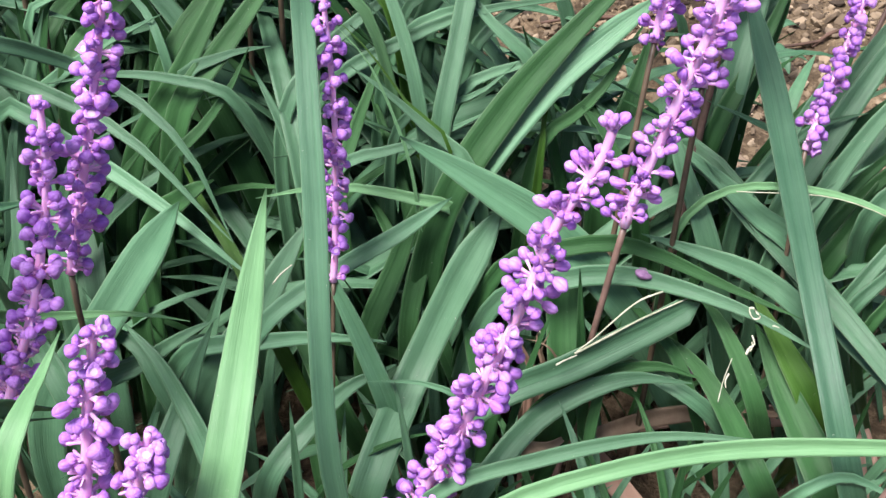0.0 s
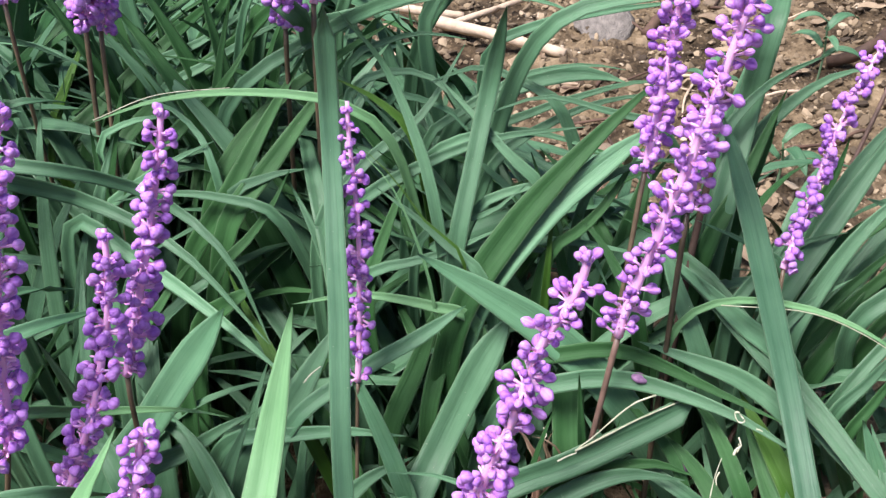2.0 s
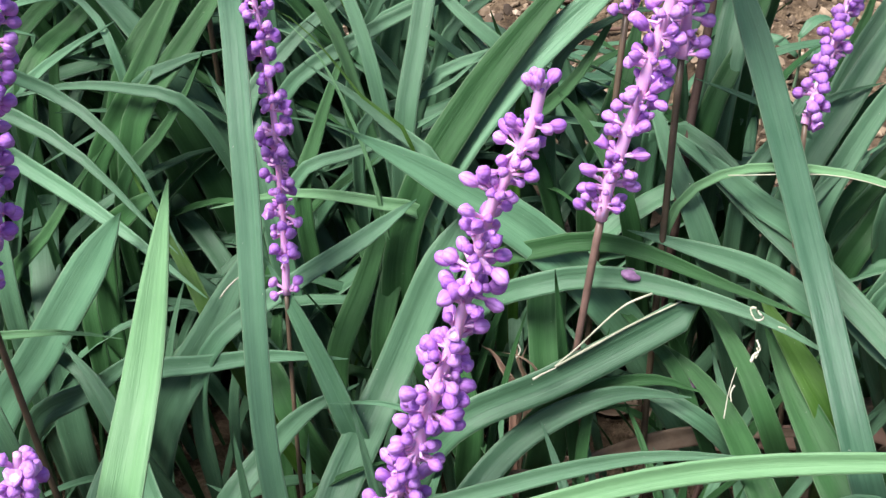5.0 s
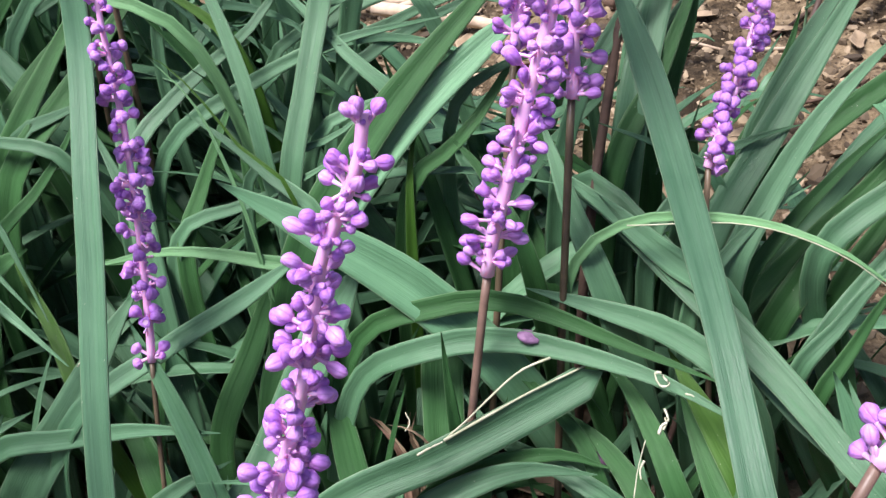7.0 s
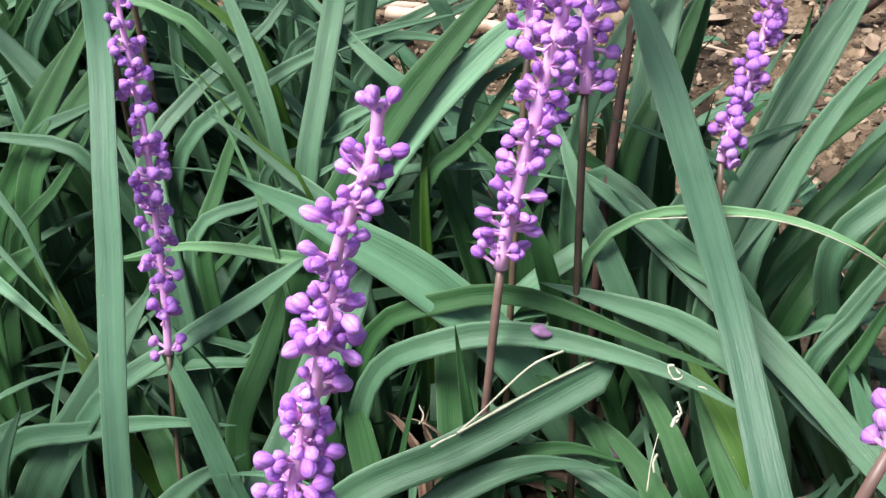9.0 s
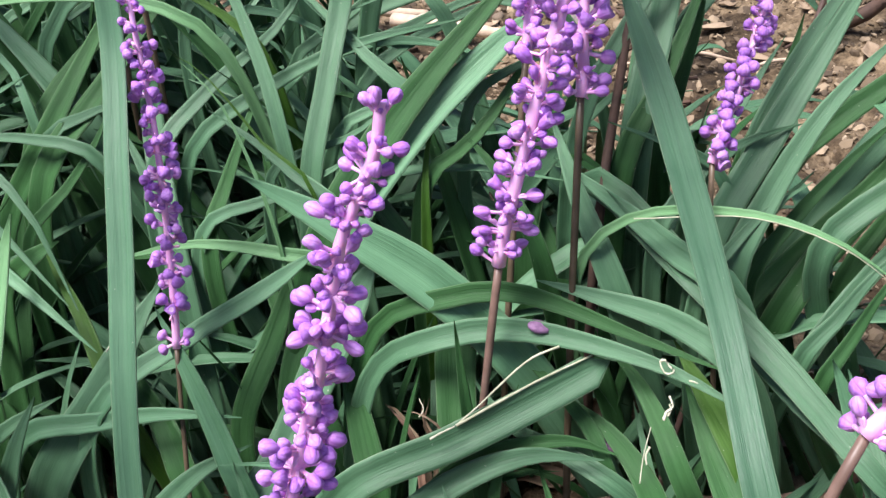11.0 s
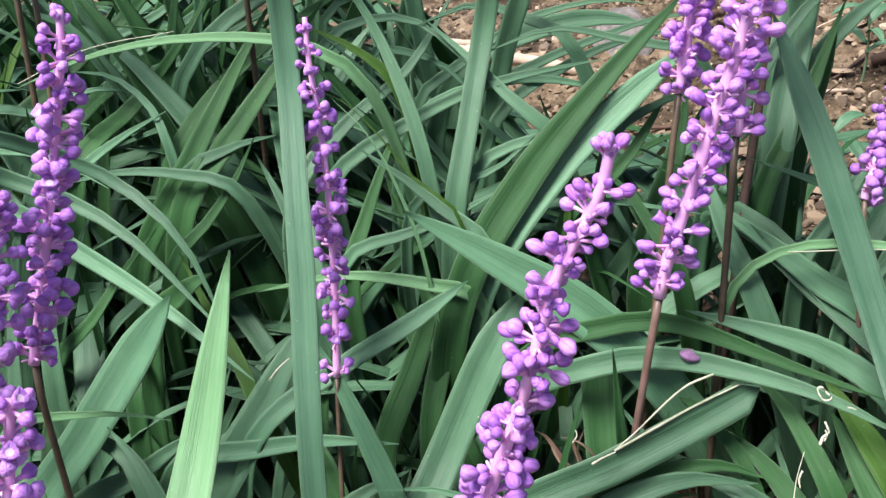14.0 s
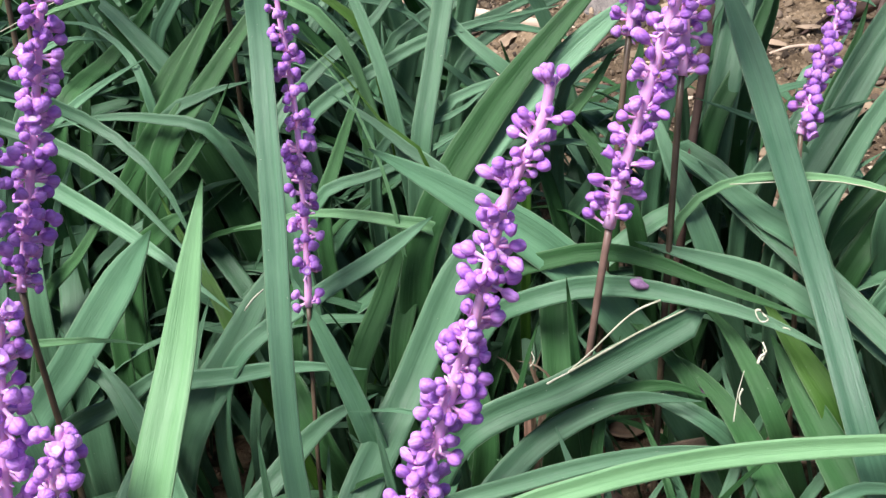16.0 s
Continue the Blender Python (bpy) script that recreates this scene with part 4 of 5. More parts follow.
leaf("b", 0.0078, (0.1150, 0.4200, -0.0040), (0.1305, 0.4356, 0.1212), (0.1403, 0.4450, 0.1400), (0.1482, 0.4523, 0.1546), (0.1529, 0.4588, 0.1675), tip=1.0, mat=LEAF_SHADED)
leaf("b", 0.0076, (0.1050, 0.4300, -0.0040), (0.1056, 0.4379, 0.1324), (0.1127, 0.4465, 0.1537), (0.1194, 0.4534, 0.1710), (0.1219, 0.4584, 0.1835), tip=1.0, mat=LEAF_SHADED)
leaf("b", 0.0057, (0.1000, 0.4300, -0.0040), (0.0916, 0.4342, 0.1229), (0.0972, 0.4423, 0.1432), (0.1033, 0.4494, 0.1610), (0.1065, 0.4545, 0.1738), tip=1.0, mat=LEAF)
leaf("r", 0.0076, (0.1550, 0.4150, -0.0040), (0.1312, 0.4185, 0.1337), (0.1433, 0.4316, 0.1575), (0.1596, 0.4430, 0.1781), (0.1765, 0.4509, 0.1925), tip=1.0, mat=LEAF)
leaf("c", 0.0077, (0.1650, 0.4200, -0.0040), (0.1260, 0.4173, 0.1146), (0.1546, 0.4296, 0.1392), (0.1829, 0.4378, 0.1555), (0.2110, 0.4437, 0.1675), (0.2397, 0.4449, 0.1697), tip=1.0, mat=LEAF_SHADED)
leaf("c", 0.0082, (0.1800, 0.4200, -0.0040), (0.1503, 0.4015, 0.1130), (0.1725, 0.4098, 0.1295), (0.1946, 0.4165, 0.1430), (0.2196, 0.4205, 0.1510), (0.2421, 0.4215, 0.1530), tip=1.0, mat=LEAF)
leaf("c", 0.0064, (0.1850, 0.4300, -0.0040), (0.1575, 0.4059, 0.0918), (0.1741, 0.4173, 0.1146), (0.1905, 0.4271, 0.1342), (0.1996, 0.4339, 0.1479), tip=1.0, mat=LEAF_SHADED)
leaf("n", 0.0065, (0.2600, 0.4500, -0.0040), (0.2255, 0.4059, 0.0919), (0.2200, 0.4145, 0.1090), (0.2126, 0.4271, 0.1341), (0.2031, 0.4393, 0.1587), (0.1938, 0.4495, 0.1790), tip=1.0, mat=LEAF)
leaf("b", 0.0083, (0.1150, 0.4500, -0.0040), (0.1030, 0.4527, 0.1454), (0.1160, 0.4631, 0.1662), (0.1334, 0.4706, 0.1812), (0.1495, 0.4746, 0.1892), (0.1628, 0.4752, 0.1904), tip=1.0, mat=LEAF)
leaf("b", 0.0090, (0.1000, 0.4600, -0.0040), (0.1010, 0.4642, 0.1484), (0.1135, 0.4824, 0.1847), (0.1245, 0.4959, 0.2117), (0.1304, 0.5027, 0.2255), tip=1.0, mat=LEAF_LIGHT)
leaf("q", 0.0072, (0.1500, 0.3300, -0.0040), (0.1570, 0.3325, 0.0651), (0.1532, 0.3408, 0.0815), (0.1486, 0.3482, 0.0963), (0.1439, 0.3549, 0.1099), tip=0.6, mat=LEAF_LIGHT)
leaf("n", 0.0080, (0.2700, 0.4400, -0.0040), (0.2498, 0.3973, 0.0746), (0.2393, 0.4117, 0.1033), (0.2293, 0.4243, 0.1286), (0.2236, 0.4312, 0.1423), tip=1.0, mat=LEAF)
leaf("h", 0.0059, (-0.0600, 0.5200, -0.0040), (-0.0794, 0.5147, 0.2105), (-0.0598, 0.5177, 0.2171), (-0.0343, 0.5181, 0.2179), (-0.0090, 0.5164, 0.2143), (0.0194, 0.5135, 0.2077), tip=1.0, mat=LEAF_LIGHT)
leaf("h", 0.0063, (-0.0700, 0.5200, -0.0040), (-0.0767, 0.4926, 0.2057), (-0.0577, 0.4952, 0.2117), (-0.0327, 0.4977, 0.2172), (-0.0049, 0.4985, 0.2188), (0.0226, 0.4971, 0.2158), (0.0425, 0.4939, 0.2087), tip=1.0, mat=LEAF_LIGHT)
leaf("i", 0.0072, (0.0000, 0.5200, -0.0040), (-0.0292, 0.5202, 0.2005), (-0.0176, 0.5247, 0.2105), (-0.0013, 0.5294, 0.2208), (0.0163, 0.5316, 0.2257), (0.0354, 0.5315, 0.2255), (0.0497, 0.5305, 0.2233), tip=1.0, mat=LEAF_LIGHT)
leaf("i", 0.0055, (0.0200, 0.5100, -0.0040), (0.0001, 0.5043, 0.1873), (0.0194, 0.5087, 0.1972), (0.0448, 0.5108, 0.2018), (0.0731, 0.5122, 0.2049), (0.0950, 0.5129, 0.2064), tip=1.0, mat=LEAF_LIGHT)
leaf("i", 0.0048, (0.0100, 0.5100, -0.0040), (-0.0292, 0.4794, 0.1542), (-0.0095, 0.4860, 0.1688), (0.0162, 0.4918, 0.1817), (0.0446, 0.4936, 0.1858), (0.0619, 0.4925, 0.1834), tip=1.0, mat=LEAF)
leaf("i", 0.0048, (0.0300, 0.5000, -0.0040), (-0.0000, 0.4806, 0.1570), (0.0193, 0.4848, 0.1663), (0.0447, 0.4882, 0.1737), (0.0667, 0.4903, 0.1784), (0.0856, 0.4902, 0.1783), tip=1.0, mat=LEAF)
leaf("i", 0.0054, (-0.0100, 0.5000, -0.0040), (-0.0435, 0.4803, 0.1785), (-0.0277, 0.4796, 0.1769), (-0.0137, 0.4767, 0.1704), (-0.0035, 0.4710, 0.1578), tip=1.0, mat=LEAF_LIGHT)
leaf("h", 0.0051, (-0.0400, 0.5000, -0.0040), (-0.0632, 0.4947, 0.1882), (-0.0469, 0.4985, 0.1966), (-0.0277, 0.4999, 0.1999), (-0.0089, 0.4987, 0.1971), tip=1.0, mat=LEAF)
leaf("j", 0.0047, (-0.2500, 0.4600, -0.0040), (-0.2532, 0.4835, 0.2088), (-0.2246, 0.4836, 0.2091), (-0.1999, 0.4822, 0.2054), (-0.1851, 0.4796, 0.1989), (-0.1750, 0.4765, 0.1913), tip=1.0, mat=LEAF_LIGHT)
leaf("j", 0.0048, (-0.2200, 0.4500, -0.0040), (-0.2079, 0.4586, 0.1466), (-0.2102, 0.4648, 0.1619), (-0.2177, 0.4731, 0.1829), (-0.2274, 0.4808, 0.2019), (-0.2382, 0.4873, 0.2183), tip=1.0, mat=LEAF)
leaf("h", 0.0096, (-0.1300, 0.5000, -0.0040), (-0.1743, 0.5296, 0.2240), (-0.1485, 0.5284, 0.2210), (-0.1230, 0.5253, 0.2134), (-0.0946, 0.5199, 0.1997), tip=1.0, mat=LEAF_LIGHT)
leaf("e", 0.0041, (-0.2300, 0.4000, -0.0040), (-0.2436, 0.4279, 0.1699), (-0.2124, 0.4296, 0.1740), (-0.1822, 0.4292, 0.1730), (-0.1556, 0.4276, 0.1689), (-0.1343, 0.4229, 0.1573), tip=1.0, mat=LEAF_LIGHT)
leaf("e", 0.0044, (-0.2200, 0.3900, -0.0040), (-0.2416, 0.4227, 0.1693), (-0.2077, 0.4243, 0.1732), (-0.1783, 0.4222, 0.1679), (-0.1526, 0.4180, 0.1575), (-0.1343, 0.4133, 0.1459), tip=1.0, mat=LEAF_LIGHT)
leaf("e", 0.0085, (-0.1900, 0.3600, -0.0040), (-0.2097, 0.3729, 0.1072), (-0.2077, 0.3824, 0.1309), (-0.2049, 0.3938, 0.1595), (-0.2040, 0.4037, 0.1843), (-0.2045, 0.4129, 0.2073), tip=0.5, mat=LEAF_LIGHT)
leaf("d", 0.0065, (-0.1400, 0.4400, -0.0040), (-0.1742, 0.4408, 0.1394), (-0.1547, 0.4472, 0.1556), (-0.1363, 0.4511, 0.1653), (-0.1185, 0.4540, 0.1725), tip=1.0, mat=LEAF_LIGHT)
leaf("j", 0.0048, (-0.2000, 0.4600, -0.0040), (-0.2093, 0.4713, 0.1533), (-0.2024, 0.4786, 0.1716), (-0.1925, 0.4863, 0.1906), tip=1.0, mat=LEAF_YOUNG)
leaf("h", 0.0058, (-0.1300, 0.5000, -0.0040), (-0.1666, 0.5110, 0.1775), (-0.1418, 0.5158, 0.1896), (-0.1174, 0.5212, 0.2029), (-0.0965, 0.5270, 0.2175), tip=1.0, mat=LEAF)
leaf("h", 0.0057, (-0.1200, 0.5000, -0.0040), (-0.1619, 0.4968, 0.1670), (-0.1300, 0.5047, 0.1866), (-0.1027, 0.5099, 0.1998), (-0.0795, 0.5128, 0.2069), tip=1.0, mat=LEAF)
leaf("d", 0.0056, (-0.1100, 0.4700, -0.0040), (-0.1390, 0.4888, 0.1720), (-0.1187, 0.4918, 0.1794), (-0.0953, 0.4959, 0.1896), (-0.0723, 0.4993, 0.1983), tip=1.0, mat=LEAF)
leaf("j", 0.0054, (-0.2300, 0.4700, -0.0040), (-0.2675, 0.5212, 0.2030), (-0.2459, 0.5245, 0.2112), (-0.2208, 0.5288, 0.2219), (-0.1935, 0.5313, 0.2283), tip=1.0, mat=LEAF_LIGHT)
leaf("j", 0.0046, (-0.2200, 0.4700, -0.0040), (-0.2604, 0.4794, 0.1735), (-0.2367, 0.4811, 0.1779), (-0.2170, 0.4813, 0.1783), (-0.2015, 0.4792, 0.1731), tip=1.0, mat=LEAF)
leaf("g", 0.0091, (0.1600, 0.3100, -0.0040), (0.1590, 0.3810, 0.0220), (0.1350, 0.3800, 0.0220), (0.1100, 0.3800, 0.0220), (0.0830, 0.3760, 0.0220), (0.0590, 0.3680, 0.0220), tip=1.0, mat=DRY_STRAP)
leaf("g", 0.0097, (0.1000, 0.3000, -0.0040), (0.0400, 0.3700, 0.0200), (0.0310, 0.3630, 0.0200), (0.0220, 0.3580, 0.0200), tip=1.0, mat=DRY_STRAP)
leaf("a", 0.0015, (-0.0600, 0.4200, -0.0040), (-0.0058, 0.4067, 0.1434), (-0.0211, 0.4137, 0.1573), (-0.0282, 0.4181, 0.1663), (-0.0353, 0.4224, 0.1747), (-0.0426, 0.4257, 0.1814), (-0.0506, 0.4278, 0.1857), tip=1.0, mat=LEAF_YOUNG)
leaf("f", 0.0028, (0.0200, 0.3500, -0.0040), (0.0237, 0.3610, 0.0721), (0.0230, 0.3610, 0.0779), (0.0209, 0.3610, 0.0846), (0.0174, 0.3610, 0.0910), tip=1.0, mat=DRY_STRAP)
leaf("f", 0.0017, (0.0250, 0.3500, -0.0040), (0.0289, 0.3600, 0.0775), (0.0277, 0.3600, 0.0849), (0.0295, 0.3600, 0.0908), (0.0308, 0.3600, 0.0948), tip=1.0, mat=DRY)
leaf("f", 0.0015, (0.0280, 0.3500, -0.0040), (0.0336, 0.3595, 0.0791), (0.0314, 0.3595, 0.0852), (0.0264, 0.3595, 0.0897), (0.0220, 0.3595, 0.0908), tip=1.0, mat=DRY)

def torn_edge(key, r, *points):
    """A pale dried rim where a leaf is torn or eaten."""
    plant = TUFTS[key]
    off = plant.matrix_basis.translation
    v, f = tube([Vector(q) - off for q in points], r, r * 0.6, 14, 6, 0.25, int(points[0][0] * 9999))
    part("torn_edge", mesh_from("torn_edge", v, f, [TORN]), plant, "pale dried torn leaf rim")


torn_edge("g", 0.00042, (0.0705, 0.3684, 0.1066), (0.0626, 0.3659, 0.1048), (0.0556, 0.3622, 0.1011), (0.0465, 0.3566, 0.0953), (0.0392, 0.3532, 0.0904))
torn_edge("f", 0.00048, (0.0392, 0.3528, 0.0907), (0.0498, 0.3571, 0.0941), (0.0640, 0.3635, 0.0980), (0.0800, 0.3700, 0.1015))
torn_edge("g", 0.0004, (0.0988, 0.3589, 0.1078), (0.1002, 0.3590, 0.1082), (0.1009, 0.3580, 0.1074), (0.1025, 0.3564, 0.1059), (0.1003, 0.3562, 0.1055), (0.0991, 0.3575, 0.1067), (0.0988, 0.3589, 0.1078))
torn_edge("g", 0.0005, (0.0991, 0.3516, 0.0922), (0.1001, 0.3528, 0.0943), (0.1018, 0.3536, 0.0952), (0.1011, 0.3559, 0.0975))
torn_edge("g", 0.0004, (0.0951, 0.3524, 0.0810), (0.0938, 0.3507, 0.0792), (0.0939, 0.3487, 0.0774))
torn_edge("f", 0.00037, (0.0322, 0.3468, 0.0913), (0.0353, 0.3481, 0.0923), (0.0396, 0.3493, 0.0938))
torn_edge("g", 0.00033, (0.1063, 0.3538, 0.1047), (0.1074, 0.3535, 0.1047), (0.1085, 0.3531, 0.1043))
torn_edge("f", 0.00037, (-0.0678, 0.3622, 0.1158), (-0.0648, 0.3643, 0.1187), (-0.0608, 0.3661, 0.1214))
torn_edge("g", 0.00021, (0.0938, 0.3845, 0.1394), (0.1260, 0.3770, 0.1420), (0.1460, 0.3652, 0.1390), (0.1613, 0.3636, 0.1258))
torn_edge("d", 0.00021, (-0.1595, 0.4327, 0.1957), (-0.1325, 0.4368, 0.2044), (-0.0991, 0.4361, 0.2079))
torn_edge("g", 0.0004, (0.1003, 0.3523, 0.0931), (0.1013, 0.3535, 0.0945), (0.1009, 0.3543, 0.0957))
torn_edge("f", 0.00025, (0.0263, 0.3610, 0.0865), (0.0279, 0.3621, 0.0889), (0.0267, 0.3638, 0.0916))
torn_edge("g", 0.00021, (0.0917, 0.3469, 0.0717), (0.0932, 0.3509, 0.0791), (0.0957, 0.3547, 0.0867))


# ---- leaves that fill the tufts, behind the front ones ----
def fill_shapes():
    shapes = []
    rnd = random.Random(5)
    for k in range(14):
        droop = rnd.uniform(0.15, 1.0)
        side = rnd.uniform(-0.10, 0.10)
        pts = []
        for s in (0.0, 0.3, 0.6, 0.85, 1.0):
            out = 0.16 * s + 0.62 * droop * s ** 2 * 0.75
            high = s - 0.62 * droop * s ** 2.4
            pts.append((out, side * s * s, high))
        # two in five take the darkened green, painted shade for the tuft's depth
        mats = (LEAF, LEAF_SHADED, LEAF, LEAF, LEAF_SHADED)
        v, f, uv = blade(pts, 0.031 + 0.013 * rnd.random(), n=16, face=(-0.75, 0.0, 0.66), tip=1.0, twist=rnd.uniform(-0.5, 0.5), thick=0.0012, seed=k)
        uv = [(a, b * 0.3) for a, b in uv]
        shapes.append((mesh_from("leaf", v, f, [mats[k % 5]], uv), pts))
    return shapes


SHAPES = fill_shapes()
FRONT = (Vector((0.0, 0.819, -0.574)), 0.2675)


def beyond_rear(q):
    """The clump ends towards the bare soil: behind x = 0 its leaves are low and few."""
    low = 0.14 + 0.14 * min(1.0, max(0.0, (0.01 - q.x) / 0.09))
    return q.z + 0.65 * (q.y - 0.5) > low


def fill(key, count, seed, spread=0.05, length=(0.22, 0.36), margin=0.0, lean=None):
    """Random leaves of one tuft. They keep behind the slanting front of the planting."""
    rnd = random.Random(seed)
    plant = TUFTS[key]
    off = plant.matrix_basis.translation
    done = tries = 0
    while done < count and tries < count * 30:
        tries += 1
        me, pts = rnd.choice(SHAPES)
        size = rnd.uniform(*length)
        turn = rnd.uniform(0, 360) if lean is None else rnd.gauss(lean, 55)
        foot = Vector((rnd.gauss(0, spread), rnd.gauss(0, spread), -0.005))
        m = Matrix.Translation(foot) @ pose(0, 0, 0, rnd.uniform(-8, 8), rnd.uniform(-10, 12), turn) @ Matrix.Diagonal((size, size * rnd.uniform(0.75, 1.15), size, 1))
        spots = [off + (m @ Vector(p)) for p in pts]
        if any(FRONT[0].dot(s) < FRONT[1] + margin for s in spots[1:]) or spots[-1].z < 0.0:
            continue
        if any(beyond_rear(s) for s in spots[1:]):
            continue
        part("leaf", me, plant, m=m)
        done += 1


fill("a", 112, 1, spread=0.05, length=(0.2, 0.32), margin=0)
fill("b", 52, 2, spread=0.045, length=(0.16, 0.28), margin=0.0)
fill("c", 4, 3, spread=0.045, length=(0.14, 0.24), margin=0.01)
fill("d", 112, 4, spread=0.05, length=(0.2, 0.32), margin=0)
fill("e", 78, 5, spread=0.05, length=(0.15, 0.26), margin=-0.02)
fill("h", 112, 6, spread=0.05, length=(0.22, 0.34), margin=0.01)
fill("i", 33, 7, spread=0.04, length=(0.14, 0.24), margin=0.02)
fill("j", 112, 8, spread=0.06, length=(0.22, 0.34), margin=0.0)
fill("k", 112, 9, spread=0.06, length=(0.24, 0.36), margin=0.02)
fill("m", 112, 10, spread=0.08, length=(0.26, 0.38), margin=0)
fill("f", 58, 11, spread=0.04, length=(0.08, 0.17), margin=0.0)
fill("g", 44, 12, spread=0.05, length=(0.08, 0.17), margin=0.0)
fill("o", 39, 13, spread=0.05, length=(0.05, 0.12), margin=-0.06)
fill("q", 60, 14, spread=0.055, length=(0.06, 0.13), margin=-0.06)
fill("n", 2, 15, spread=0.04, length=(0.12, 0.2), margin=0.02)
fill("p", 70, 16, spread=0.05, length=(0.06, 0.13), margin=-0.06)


# ---- flower spikes ----
def ring(verts, r, z, seg, turn=0.0, lobes=0.0, jog=0.0, rnd=None):
    for j in range(seg):
        q = 2 * math.pi * j / seg
        rr = r * (1 + lobes * math.cos(3 * q)) * (1 + (rnd.uniform(-jog, jog) if rnd else 0))
        verts.append((rr * math.cos(q + turn), rr * math.sin(q + turn), z))


def bridge(faces, slots, a, b, seg, slot):
    for j in range(seg):
        k = (j + 1) % seg
        faces.append((a + j, a + k, b + k, b + j))
        slots.append(slot)


def bud_meshes():
    """Buds on their little stalks, about two units long: plump, slim and small ones, opening flowers, bare stalklets."""
    made = []
    seg = 9
    outline = ((0.0, 0.18), (0.08, 0.46), (0.22, 0.78), (0.42, 0.98), (0.64, 1.0), (0.82, 0.82), (0.94, 0.48), (1.0, 0.16))
    #        stalklet, width, length
    sizes = ((0.78, 0.47, 0.80), (0.72, 0.41, 0.84), (0.92, 0.48, 0.76), (0.66, 0.33, 0.6), (0.8, 0.45, 0.72))
    for kind, (ped, fat, tall) in enumerate(sizes):
        rnd = random.Random(40 + kind)
        verts, faces, slots = [], [], []
        lean = rnd.uniform(-0.12, 0.12)
        for z, r in ((0.0, 0.15), (ped * 0.6, 0.12), (ped + 0.05, 0.16)):
            ring(verts, r, z, seg)
        bridge(faces, slots, 0, seg, seg, 1)
        bridge(faces, slots, seg, 2 * seg, seg, 1)
        first = len(verts)
        prof = outline if kind < 4 else outline[:5] + ((0.92, 1.12), (1.06, 1.02))
        for s, r in prof:
            ring(verts, fat * r, ped + tall * s, seg, 0.3 * kind, 0.15, 0.09, rnd)
        for i in range(len(prof) - 1):
            bridge(faces, slots, first + i * seg, first + (i + 1) * seg, seg, 0)
        last = first + (len(prof) - 1) * seg
        if kind < 4:
            faces.append(tuple(last + j for j in range(seg)))
            slots.append(0)
        else:
            # an opening flower: petal ends stand up round a pale eye
            for j in range(0, seg, 3):
                x, y, z = verts[last + j]
                verts[last + j] = (x * 1.12, y * 1.12, z + 0.08)
            eye = len(verts)
            ring(verts, fat * 0.55, ped + tall * 0.8, seg, 0.3 * kind)
            verts.append((0, 0, ped + tall * 1.05))
            bridge(faces, slots, last, eye, seg, 0)
            for j in range(seg):
                faces.append((eye + j, eye + (j + 1) % seg, eye + seg))
                slots.append(2)
        verts = [(x + lean * z * z * 0.3, y, z) for x, y, z in verts]
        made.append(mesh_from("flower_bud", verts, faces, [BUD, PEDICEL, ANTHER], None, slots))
    verts, faces, slots = [], [], []
    for z, r in ((0.0, 0.11), (0.5, 0.085), (0.95, 0.12), (1.1, 0.05)):
        ring(verts, r, z, 6)
    for i in range(3):
        bridge(faces, slots, i * 6, (i + 1) * 6, 6, 0)
    faces.append((18, 19, 20, 21, 22, 23))
    slots.append(0)
    made.append(mesh_from("stalklet", verts, faces, [PEDICEL], None, slots))
    return made


BUDS = bud_meshes()


